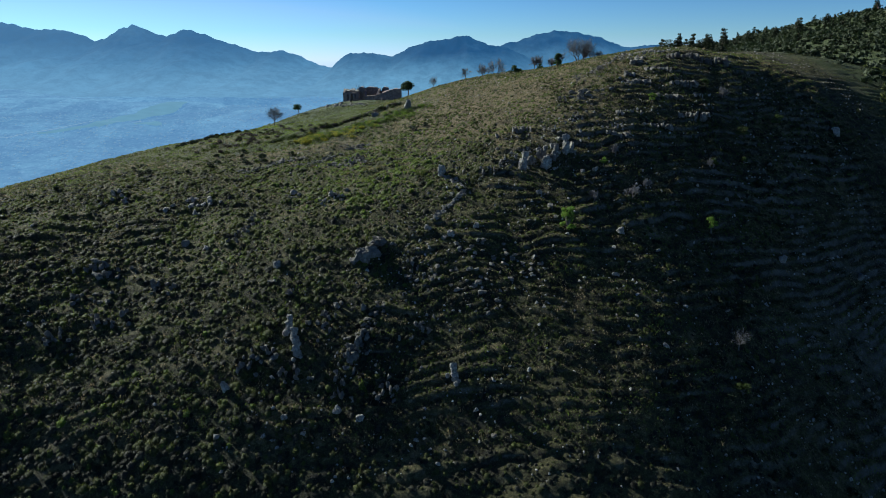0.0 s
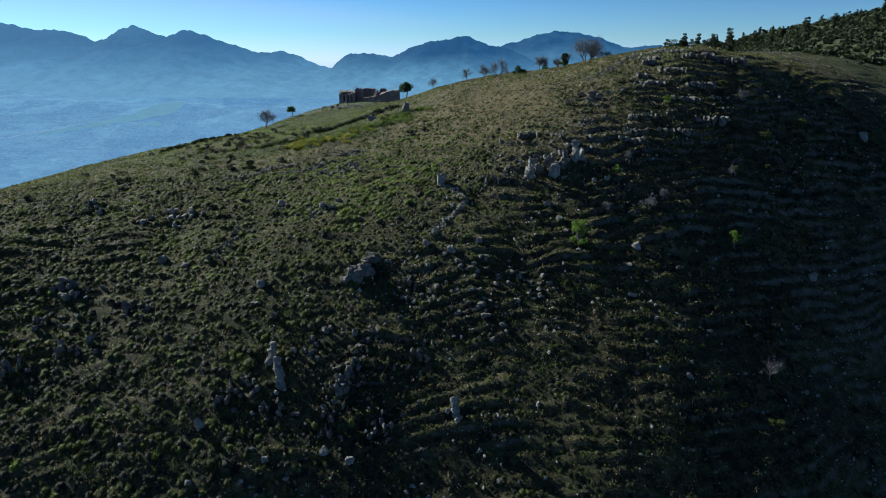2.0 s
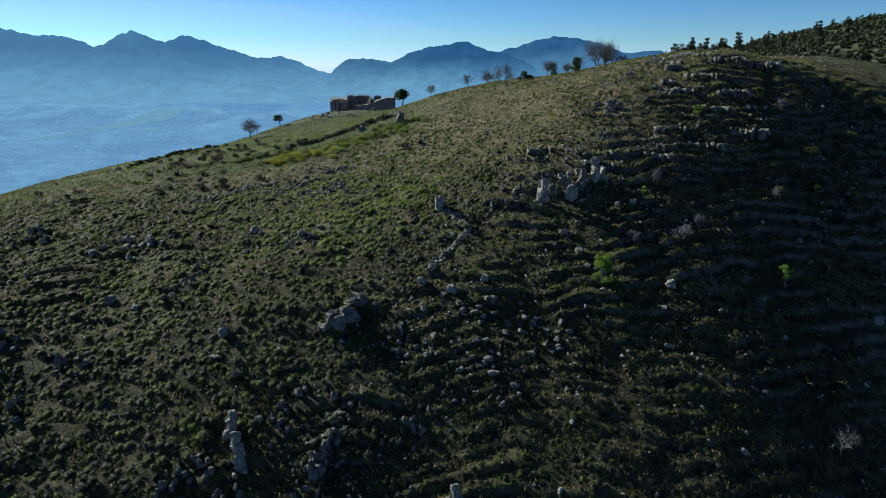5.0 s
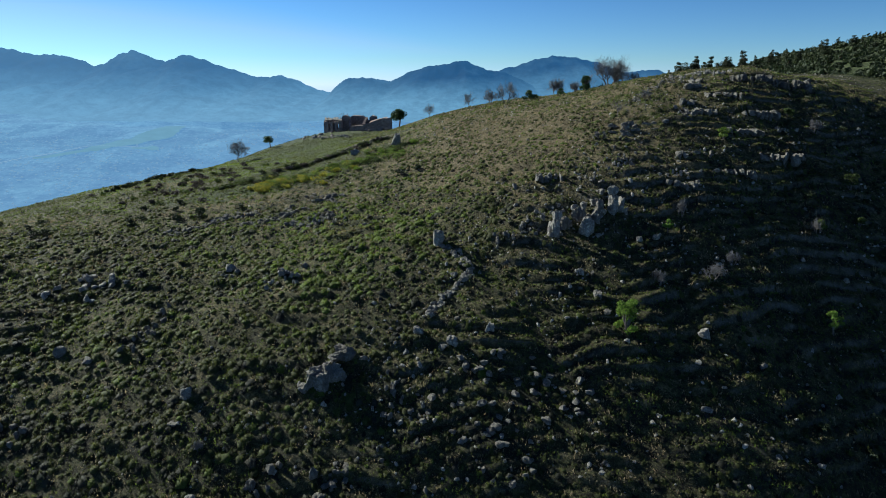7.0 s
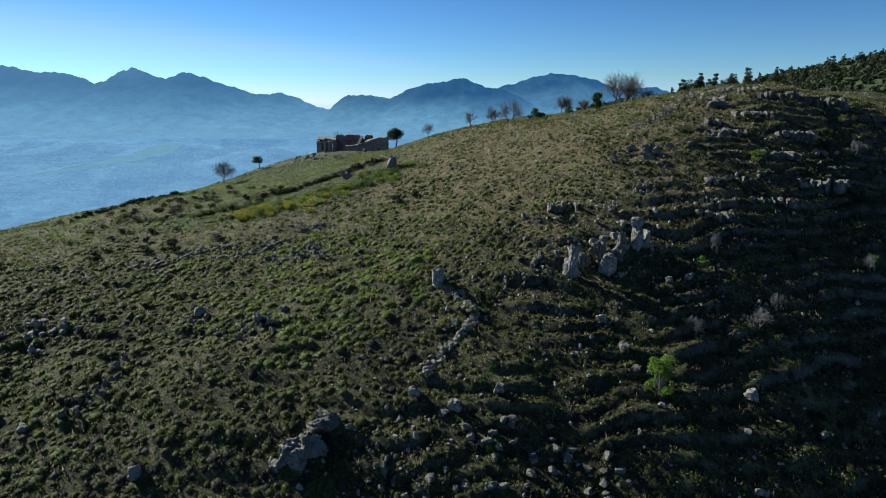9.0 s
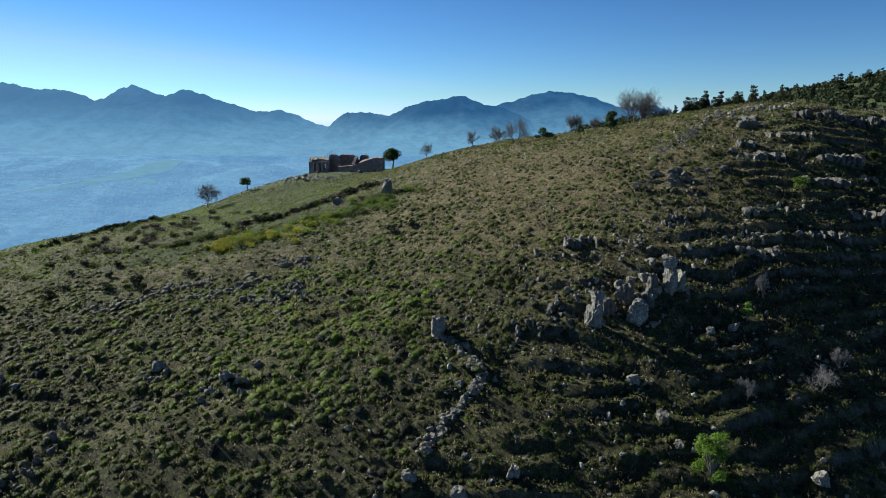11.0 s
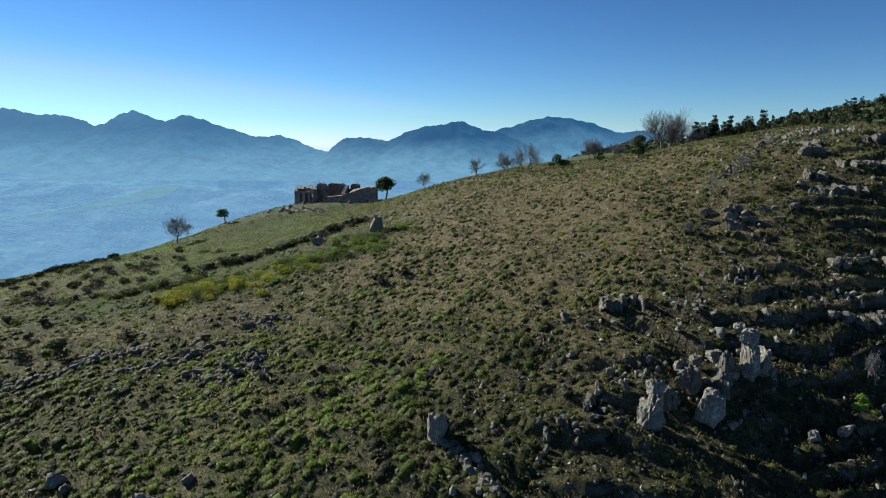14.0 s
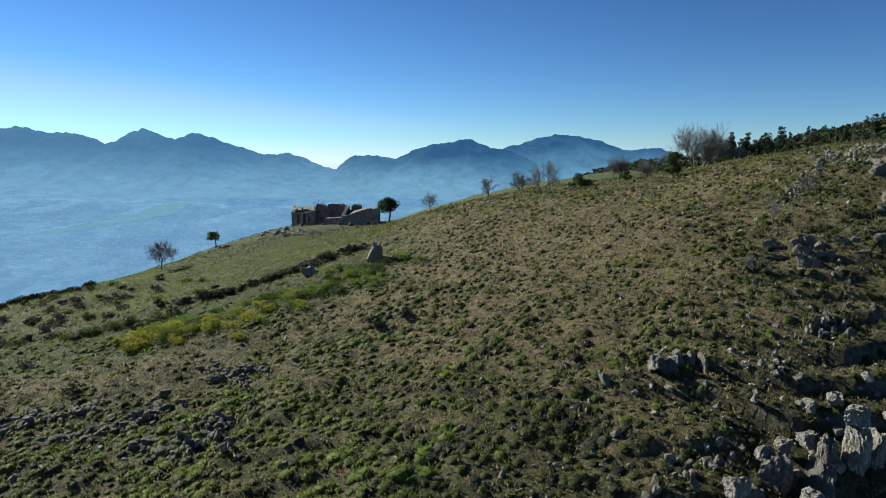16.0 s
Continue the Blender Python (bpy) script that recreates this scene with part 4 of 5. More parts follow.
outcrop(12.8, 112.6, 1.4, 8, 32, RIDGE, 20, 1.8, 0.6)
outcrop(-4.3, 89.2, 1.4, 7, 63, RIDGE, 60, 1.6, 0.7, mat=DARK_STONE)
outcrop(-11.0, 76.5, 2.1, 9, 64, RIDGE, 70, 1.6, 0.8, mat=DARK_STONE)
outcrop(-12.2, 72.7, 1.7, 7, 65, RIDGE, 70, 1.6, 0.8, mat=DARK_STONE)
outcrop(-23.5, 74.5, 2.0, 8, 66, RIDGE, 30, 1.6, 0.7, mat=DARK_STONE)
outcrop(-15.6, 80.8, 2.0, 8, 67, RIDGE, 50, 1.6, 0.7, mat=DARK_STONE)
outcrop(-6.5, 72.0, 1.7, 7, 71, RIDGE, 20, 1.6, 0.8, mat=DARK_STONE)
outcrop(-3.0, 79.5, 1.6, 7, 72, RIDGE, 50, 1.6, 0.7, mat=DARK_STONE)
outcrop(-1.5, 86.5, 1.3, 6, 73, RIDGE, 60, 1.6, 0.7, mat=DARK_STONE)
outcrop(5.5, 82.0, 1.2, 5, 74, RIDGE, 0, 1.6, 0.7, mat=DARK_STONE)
outcrop(-18.5, 73.0, 1.5, 6, 75, RIDGE, 0, 1.5, 0.8, mat=DARK_STONE)
outcrop(31.0, 117.5, 1.3, 6, 68, RIDGE, 0, 1.8, 0.6)
outcrop(47.5, 127.5, 1.3, 6, 69, RIDGE, 0, 1.8, 0.6)
outcrop(57.0, 143.0, 1.6, 6, 70, RIDGE, 0, 2.0, 0.5)
STEP = "upright grey limestone step with a level top on the dark slope"
DARK = "limestone cliff below the crest, darkened to stand for shade"
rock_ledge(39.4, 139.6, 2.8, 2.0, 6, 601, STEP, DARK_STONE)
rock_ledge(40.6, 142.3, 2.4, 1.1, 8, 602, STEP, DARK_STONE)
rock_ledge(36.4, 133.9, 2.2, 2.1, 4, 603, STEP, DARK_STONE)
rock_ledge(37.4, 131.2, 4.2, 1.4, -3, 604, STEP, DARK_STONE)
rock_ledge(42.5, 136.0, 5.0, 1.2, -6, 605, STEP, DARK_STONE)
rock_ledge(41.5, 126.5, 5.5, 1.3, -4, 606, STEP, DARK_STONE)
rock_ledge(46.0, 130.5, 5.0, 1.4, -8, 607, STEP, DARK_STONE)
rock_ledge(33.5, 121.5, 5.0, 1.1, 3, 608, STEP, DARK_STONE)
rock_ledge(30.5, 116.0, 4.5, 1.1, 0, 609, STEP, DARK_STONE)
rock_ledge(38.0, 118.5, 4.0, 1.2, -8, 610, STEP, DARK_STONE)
rock_ledge(48.5, 142.0, 7.5, 2.1, -4, 611, DARK, SHADE_STONE)
rock_ledge(55.0, 141.2, 6.5, 2.2, -6, 612, DARK, SHADE_STONE)
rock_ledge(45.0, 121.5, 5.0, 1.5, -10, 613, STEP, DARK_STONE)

# ---------------------------------------------------------------- trees and shrubs on the hill
DEAD = "leafless grey tree with a fan of fine twigs on the crest"
bare_tree(-47.5, 187.5, 5.4, 201, "small leafless tree on the edge of the meadow", spread=0.5, wide=0.85, top=5)
bare_tree(-2.3, 172.0, 3.0, 202, DEAD)
bare_tree(5.6, 170.5, 3.6, 203, DEAD, wide=0.9)
bare_tree(10.2, 170.5, 3.6, 204, DEAD, stems=2, wide=0.85)
bare_tree(13.0, 170.5, 4.6, 205, DEAD, stems=2, wide=0.85)
bare_tree(23.2, 171.0, 3.7, 206, DEAD, stems=3, wide=0.8)
bare_tree(27.2, 170.0, 2.6, 207, "low leafless thicket on the crest", stems=5, top=3, wide=0.9)
bare_tree(28.6, 167.0, 3.2, 208, DEAD)
bare_tree(33.7, 169.5, 6.6, 209, "large leafless tree with a wide crown on the crest", stems=5, wide=0.95, spread=0.46, rise=0.11)
bare_tree(37.4, 166.0, 2.2, 210, "low leafless thicket on the crest", stems=5, top=3, wide=0.9)
bare_tree(36.2, 171.5, 3.0, 211, "low leafless thicket on the crest", stems=5, top=3, wide=0.8)
bare_tree(26.3, 132.9, 2.4, 212, "thin pale leafless sapling on the slope", group="leafless shrubs on the slope", top=3)
bare_tree(39.0, 79.9, 3.4, 213, "pale dead sapling standing in deep shade", group="leafless shrubs on the slope", top=3)
for x, y, h, sd, w in ((29.6, 102.8, 1.9, 214, 0.9), (28.9, 111.5, 2.2, 215, 0.5), (23.6, 102.0, 1.9, 216, 0.5), (52.9, 128.2, 2.3, 217, 0.7), (45.1, 110.6, 1.9, 218, 0.6), (33.0, 105.5, 1.6, 219, 0.6),
                       (31.5, 138.0, 1.4, 220, 0.7), (22.5, 127.0, 1.2, 221, 0.7), (-20.5, 84.0, 1.2, 222, 0.7)):
    bare_tree(x, y, h, sd, "grey leafless shrub with tangled twigs on the slope", name="bare_shrub", stems=4, top=3, group="leafless shrubs on the slope", wide=w)

leafy_tree(-43.6, 203.0, 3.1, 2.9, 231, "small umbrella pine on the edge of the meadow", LEAF_UMBRELLA, "pine_tree", 0.42, 12, 3200, 0.11, "pine trees", BARK_PINE, 0.4)
leafy_tree(-10.1, 192.5, 4.5, 3.7, 232, "round green umbrella pine beside the ruined farmhouse", LEAF_UMBRELLA, "pine_tree", 0.36, 30, 8000, 0.13, "pine trees", BARK_PINE, 1.1)
leafy_tree(26.3, 157.5, 3.5, 1.75, 233, "dense dark green evergreen tree on the crest", LEAF_UMBRELLA, "evergreen_tree", 0.02, 26, 6500, 0.09, "", BARK_PINE, 0.7)
bush(17.6, 168.5, 2.2, 2.8, 234, "dark green evergreen bush on the crest", LEAF_UMBRELLA, 1800, 0.14)
bush(24.0, 168.5, 1.6, 1.8, 235, "dark green evergreen bush on the crest", LEAF_UMBRELLA, 900, 0.13)
leafy_tree(18.6, 95.6, 3.9, 2.2, 236, "bright yellow-green shrubby tree on the shaded slope", LEAF_BRIGHT, "small_tree", -0.06, 24, 4600, 0.10, "bright shrubs on the slope")
leafy_tree(26.5, 108.7, 1.8, 1.3, 237, "bright yellow-green sapling on the shaded slope", LEAF_BRIGHT, "small_tree", 0.25, 7, 900, 0.09, "bright shrubs on the slope")
leafy_tree(41.5, 98.8, 2.7, 1.7, 238, "bright yellow-green sapling on the shaded slope", LEAF_BRIGHT, "small_tree", 0.2, 9, 1200, 0.1, "bright shrubs on the slope")
for x, y, h, w, sd, m in ((38.4, 124.0, 1.9, 2.0, 239, LEAF_FRESH), (53.1, 118.2, 2.6, 2.2, 240, LEAF_GREEN), (51.5, 112.8, 1.7, 1.5, 241, LEAF_GREEN), (50.3, 131.0, 1.6, 1.6, 242, LEAF_GREEN),
                          (37.2, 73.9, 1.6, 2.0, 243, LEAF_GREEN), (45.6, 110.8, 1.8, 1.6, 244, LEAF_GREEN), (62.0, 124.0, 2.0, 2.2, 245, LEAF_GREEN)):
    bush(x, y, h, w, sd, "green leafy bush on the shaded rocky slope", m)
bush(-35.0, 127.2, 1.9, 3.0, 246, "dark rounded bush in the meadow", LEAF_DARK, 1100)
bush(-6.0, 134.0, 1.0, 1.9, 247, "dark low bush in dry grass", LEAF_DARK, 700)
bush(-3.5, 134.6, 0.8, 1.3, 248, "dark low bush in dry grass", LEAF_DARK, 500)
for k in range(26):
    a = rng.uniform(0, 1)
    x, y = -72 + 44 * a + rng.normal() * 2.5, 112 + 34 * a + rng.normal() * 9
    bush(x, y, rng.uniform(0.5, 1.1), rng.uniform(0.9, 2.0), 260 + k, "low dark bush on the open slope", LEAF_DARK, 380, 0.11, "low dark bushes on the open slope")
for k in range(120):
    s = rng.uniform(0, 1)
    x, y = -30 + 24 * s + rng.normal() * 2.6, 139.5 + 8.5 * s + rng.normal() * 1.9
    yellow = rng.random() < 0.8 - 1.0 * s
    bush(x, y, rng.uniform(0.3, 0.65), rng.uniform(1.5, 2.8), 300 + k, "yellow-flowering shrub in the meadow" if yellow else "fresh green shrub in the meadow", LEAF_YELLOW if yellow else (LEAF_FRESH, LEAF_FRESH, LEAF_GREEN)[k % 3], 560, 0.085,
         "yellow and green shrubs in the meadow")
for k in range(14):
    s = rng.uniform(0, 1)
    bush(-37 + 9 * s + rng.normal(), 144 + 4 * s + rng.normal() * 1.2, rng.uniform(0.4, 0.8), rng.uniform(1.4, 2.4), 430 + k, "dull green low shrub in the meadow", LEAF_GREEN, 420, 0.11, "low shrubs by the terrace")


for k in range(34):
    s = rng.uniform(0, 1)
    bush(-62.5 + 7.5 * s + rng.normal() * 0.5, 153 + 29 * s, rng.uniform(0.4, 0.9), rng.uniform(1.2, 2.4), 1500 + k, "low dark bush on the brow of the hill", LEAF_DARK, 380, 0.12, "low dark bushes on the brow")
for k in range(70):
    bush(rng.normal(-47, 6.0), rng.normal(150, 6.5) if k < 48 else rng.uniform(155, 178), rng.uniform(0.35, 0.7), rng.uniform(1.0, 2.2), 1600 + k, "dull brown low shrub in the meadow", LEAF_BROWN if k % 3 else LEAF_GREEN, 300, 0.12, "dull low shrubs in the meadow")


# ---------------------------------------------------------------- tumbled walls
def stone_line(name, label, pts, count, size, spread, seed, mat=None, sunk=0.0):
    r = np.random.default_rng(seed)
    meshes = [rock_mesh("stone", seed * 10 + k, 1.0, 0.75, 0.6, sub=2, cuts=8, mat=mat) for k in range(5)]
    px, py = np.array([p[0] for p in pts], float), np.array([p[1] for p in pts], float)
    d = np.concatenate([[0], np.cumsum(np.hypot(np.diff(px), np.diff(py)))])
    ob = thing(name, px[0], py[0], label, "wall")
    for k in range(count):
        t = r.uniform(0, d[-1])
        x, y = np.interp(t, d, px) + r.normal() * spread, np.interp(t, d, py) + r.normal() * spread
        s = size * r.uniform(0.4, 1.3)
        m = pose(x - px[0], y - py[0], gz(x, y) - ob.location.z + s * (r.uniform(-0.05, 0.28) - sunk), r.uniform(-20, 20), r.uniform(-20, 20), r.uniform(0, 360)) @ Matrix.Scale(s, 4)
        part_mesh("stone", meshes[k % 5], None, ob, "", m)
    return ob


stone_line("tumbled_stone_wall", "tumbled dry stone wall running down from a standing stone", [(-0.2, 109.2), (0.8, 108.3), (2.3, 106.2), (3.3, 104.0), (2.4, 102.2), (0.7, 100.6), (-1.5, 97.0)], 250, 0.33, 0.24, 71)
stone_line("stone_band", "band of pale broken stones climbing through the dry grass", [(28.6, 136.6), (30.6, 138.6), (32.6, 140.6), (34.8, 142.7)], 120, 0.22, 0.42, 74)
stone_line("stone_band", "band of pale broken stones climbing through the dry grass", [(36.2, 144.4), (38.4, 146.6), (42.4, 149.4), (46.0, 150.6)], 110, 0.27, 0.55, 75)
RIB = "narrow rib of dark grey rock running through the meadow"
stone_line("rock_rib", RIB, [(-38.0, 122.2), (-35.4, 123.3), (-32.5, 125.1), (-30.4, 126.6), (-26.4, 127.7)], 140, 0.44, 0.42, 76, DARK_STONE, 0.22)
stone_line("rock_rib", RIB, [(-28.0, 123.4), (-25.6, 123.9), (-23.3, 125.0), (-21.6, 125.3), (-22.3, 128.2)], 110, 0.42, 0.38, 77, DARK_STONE, 0.22)
stone_line("rock_rib", RIB, [(-20.8, 121.4), (-17.5, 120.7), (-15.9, 121.6), (-15.4, 123.0)], 70, 0.44, 0.45, 78, DARK_STONE, 0.22)
stone_line("rock_rib", RIB, [(-19.6, 132.4), (-17.4, 130.6), (-15.1, 128.1)], 70, 0.36, 0.3, 79, DARK_STONE, 0.22)
GULLY = "grey blocks of rock scattered through the dark gully"
stone_line("rock_scatter", GULLY, [(0.5, 93.5), (5.0, 91.5), (10.0, 89.5), (14.0, 88.5)], 46, 0.46, 1.3, 81, GREY_STONE)
stone_line("rock_scatter", GULLY, [(-2.0, 88.5), (3.0, 86.5), (8.0, 85.0)], 36, 0.44, 1.4, 82, GREY_STONE)
stone_line("rock_rib", "broken rib of dark grey rock in the gully", [(-8.2, 83.2), (-9.3, 80.9), (-10.8, 77.9), (-11.8, 75.4)], 70, 0.34, 0.5, 80, DARK_STONE, 0.05)
# its dark stone also paints in the shadowed step of the bank
stone_line("terrace_wall", "dark overgrown terrace wall across the meadow", [(-30, 151.6), (-25.4, 153.6), (-19.4, 156.0), (-15.8, 157.6), (-10.0, 159.3)], 170, 0.32, 0.28, 72, DARK_STONE)
stone_line("rubble_heap", "grey rubble fallen below the ruined farmhouse", [(-36, 207), (-32, 204.5), (-27, 200.5), (-22, 197.5)], 70, 0.55, 1.0, 73)
for k in range(26):
    s = (k + rng.uniform(0, 1)) / 26
    bush(-30 + 20 * s, 151.8 + 7.4 * s - 0.7 + rng.normal() * 0.4, rng.uniform(0.4, 0.8), rng.uniform(1.0, 2.2), 360 + k, "grey-green bramble along the terrace wall", (LEAF_BROWN, LEAF_DARK, LEAF_GREEN)[k % 3], 380, 0.12, "brambles along the terrace wall")


# ---------------------------------------------------------------- ruined farmhouse
def ruin_material():
    k = Mat("rubble_masonry")
    v = k.coord("Object")
    vor = k.n("ShaderNodeTexVoronoi", feature="DISTANCE_TO_EDGE")
    vor.inputs["Scale"].default_value = 3.2
    k.link(v, vor.inputs["Vector"])
    cell = k.n("ShaderNodeTexVoronoi")
    cell.inputs["Scale"].default_value = 3.2
    k.link(v, cell.inputs["Vector"])
    sep = k.n("ShaderNodeSeparateColor")
    k.link(cell.outputs["Color"], sep.inputs[0])
    c = k.ramp(sep.outputs[0], [(0.0, (0.13, 0.105, 0.10)), (0.5, (0.23, 0.18, 0.165)), (1.0, (0.34, 0.27, 0.24))])
    joint = k.math("MULTIPLY", vor.outputs["Distance"], 14.0, True)
    c = k.mix(joint, (0.12, 0.095, 0.08), c)
    c = k.mix(k.ramp(k.noise(1.4, 5, 0.6, v), [(0.5, (0, 0, 0)), (0.62, (0.7, 0.7, 0.7))]), c, (0.29, 0.23, 0.195))
    k.bump(joint, 0.06, 0.9)
    return k.color(c, 0.95)


MASONRY = ruin_material()
TIMBER = bark_material("old_timber", (0.10, 0.075, 0.055), (0.24, 0.19, 0.15))
TILE = rock_material("broken_roof_tile", 0.6)
PINK_TILE = bark_material("weathered_pink_tile", (0.10, 0.072, 0.064), (0.20, 0.15, 0.13))


def wall_mesh(name, p, q, z0, tops, thick, seed, holes=(), step=0.45):
    """A wall from p to q (plan), its broken top given by heights at even steps; holes: (s0, s1, za, zb) go right through."""
    r = np.random.default_rng(seed)
    p, q = np.array(p, float), np.array(q, float)
    length = np.linalg.norm(q - p)
    d = (q - p) / length
    nrm = np.array([-d[1], d[0]]) * thick / 2
    cuts = sorted(set(np.round(np.concatenate([np.linspace(0, length, max(2, int(length / step))), [h for hole in holes for h in hole[:2]]]), 3)))
    vs, fs = [], []

    def box(s0, s1, a0, a1, b0, b1):
        k = len(vs)
        w = nrm
        for s, lo, hi in ((s0, a0, b0), (s1, a1, b1)):
            c = p + d * s
            for sg in (-1, 1):
                e = c + sg * w
                vs.append((e[0], e[1], lo))
                vs.append((e[0], e[1], hi + sg * 0.06))
        fs.extend([[k, k + 1, k + 5, k + 4], [k + 2, k + 6, k + 7, k + 3], [k + 1, k + 3, k + 7, k + 5], [k, k + 4, k + 6, k + 2], [k, k + 2, k + 3, k + 1], [k + 4, k + 5, k + 7, k + 6]])
    xs = np.linspace(0, length, len(tops))
    jag = {s: float(np.interp(s, xs, tops) + r.uniform(-0.08, 0.05)) for s in cuts}
    for s0, s1 in zip(cuts[:-1], cuts[1:]):
        hole = [h for h in holes if h[0] - 1e-3 <= s0 and s1 <= h[1] + 1e-3]
        if hole:
            _, _, za, zb = hole[0]
            if za > z0:
                box(s0, s1, z0, z0, za, za)
            if min(jag[s0], jag[s1]) > zb + 0.1:
                box(s0, s1, zb, zb, jag[s0], jag[s1])
        else:
            box(s0, s1, z0, z0, jag[s0], jag[s1])
    # weld the lengths into one body and drop the faces between them
    keys, back = np.unique(np.round(np.array(vs), 3), axis=0, return_inverse=True)
    fs = back.ravel()[np.array(fs)]
    tag = np.sort(fs, axis=1)
    _, inv, cnt = np.unique(tag, axis=0, return_inverse=True, return_counts=True)
    return mesh_of(name, keys, fs[cnt[inv.ravel()] == 1])


def build_ruin():
    ax, ay = -31.4, 213.0
    d, n = np.array([0.841, -0.541]), np.array([-0.1, 0.995])
    z0 = gz(-24, 209) - 0.3
    ruin = thing("ruined_farmhouse", ax, ay, "roofless ruined farmhouse with broken brown stone walls", "ruin", z=z0)

    def at(s, w):
        return d * s + n * w

    def wall(s0, w0, s1, w1, tops, seed, holes=(), label="", thick=0.6, low=-2.0):
        part_mesh("wall", wall_mesh("wall", at(s0, w0), at(s1, w1), low, tops, thick, seed, holes), MASONRY, ruin, label)
    wall(9.2, 0, 22.4, 0, [R1, R1 + 0.2, R1 + 0.5, R1 + 1.2, R1 + 1.9, R1 + 2.4, R1 + 2.45], 1, [(10.6, 11.3, 0.6, 1.2)], "long front wall with a top that climbs")
    wall(22.1, 0.35, 22.1, 7.5, [R1 + 2.3, R1 + 1.9, R1 + 1.2, R1 + 1.4], 2)
    wall(0, 0, 6.2, 0, [L1, L1 + 0.1, L1 + 0.05, L1 + 0.2], 3, [(1.6, 2.3, 0.1, L1 - 0.45), (3.1, 3.9, -0.5, L1 - 0.35), (4.6, 5.3, 0.1, L1 - 0.5)], "low front wall with narrow openings")
    wall(0.3, 0.35, 0.3, 6.0, [L1, L1 + 0.5, L1 + 0.9, L1 + 0.4], 4)
    wall(6.4, 2.6, 8.9, 2.6, [R1 + 2.3, R1 + 2.7, R1 + 2.6, R1 + 2.2], 5, label="tall broken stump of wall")
    wall(8.9, 0.3, 8.9, 2.3, [R1 - 0.1, R1 + 0.6, R1 + 1.4], 6)
    wall(9.3, 6.2, 14.6, 6.2, [R1 + 2.3, R1 + 2.6, R1 + 2.5, R1 + 2.5, R1 + 1.4], 7, [(11.6, 12.1, R1 + 1.6, R1 + 2.0)], "tall back wall with a small window")
    wall(15.6, 6.4, 17.8, 6.4, [R1 + 2.2, R1 + 2.8, R1 + 2.3], 8)
    wall(13.4, 0.4, 14.6, 6.0, [R1 + 0.6, R1 + 1.2, R1 + 1.8, R1 + 2.2], 9, label="sloping inner wall")
    wall(0.6, 6.2, 8.8, 6.2, [L1 + 0.2, L1 + 0.7, L1 + 0.4, L1 + 1.0, L1 + 0.9], 10, [(3.2, 4.2, 0.4, 1.8)])
    # roof remains over the low end
    for k in range(7):
        s = 0.5 + 0.85 * k
        a, b = np.array([*at(s, -0.35), L1 + 0.1]), np.array([*at(s + rng.normal() * 0.2, 3.6 - 0.25 * (k % 3)), L1 + 0.95 + 0.1 * (k % 2)])
        part_mesh("rafter", mesh_of("rafter", *tube(a, b, 0.09, 0.08, 6)), TIMBER, ruin, "weathered grey roof beam")
    for s0, s1, w0, w1 in ((0.2, 2.6, -0.4, 1.9), (2.9, 5.0, 0.3, 2.8), (4.6, 6.3, -0.3, 1.2)):
        v, f = [], [[0, 1, 2, 3], [7, 6, 5, 4], [0, 4, 5, 1], [1, 5, 6, 2], [2, 6, 7, 3], [3, 7, 4, 0]]
        for dz in (0.0, 0.12):
            for s, w in ((s0, w0), (s1, w0 + 0.2), (s1 - 0.2, w1), (s0 + 0.3, w1 - 0.3)):
                v.append((*at(s, w), L1 + 0.3 + 0.23 * (w + 0.4) + dz))
        part_mesh("roof_remnant", mesh_of("roof_remnant", np.array(v), np.array(f)), TILE, ruin, "sagging piece of tiled roof")
    v = []
    for dz in (0.0, 0.14):
        for s, w, z in ((15.0, 0.4, R1 + 0.75), (21.4, 0.4, R1 + 2.15), (21.2, 3.0, R1 + 2.45), (16.2, 3.0, R1 + 1.4)):
            v.append((*at(s, w), z + dz))
    part_mesh("roof_remnant", mesh_of("roof_remnant", np.array(v), np.array(f)), PINK_TILE, ruin, "sagging slope of pinkish roof tiles")
    for k in range(26):
        s, w = rng.uniform(1, 21), rng.uniform(-1.6, 4.5)
        v, f = rock_shape(900 + k % 6, 0.5, 0.4, 0.35, sub=2)
        me = mesh_of("fallen_stone", v, f, True)
        p = at(s, w)
        part_mesh("fallen_stone", me, MASONRY, ruin, "", pose(p[0], p[1], gz(ax + p[0], ay + p[1]) - z0 + 0.1, 0, 0, k * 40))
    for k in range(5):
        p, q = at(6.0 + 0.2 * k, 3.4), at(5.2 + 0.7 * k, 4.2 + 0.3 * k)
        part_mesh("beam", mesh_of("beam", *tube(np.array([*p, L1]), np.array([*q, L1 + 1.9 + 0.2 * (k % 3)]), 0.07, 0.05, 5)), TIMBER, ruin, "broken beam sticking up")


L1, R1 = 2.3, 1.4
build_ruin()


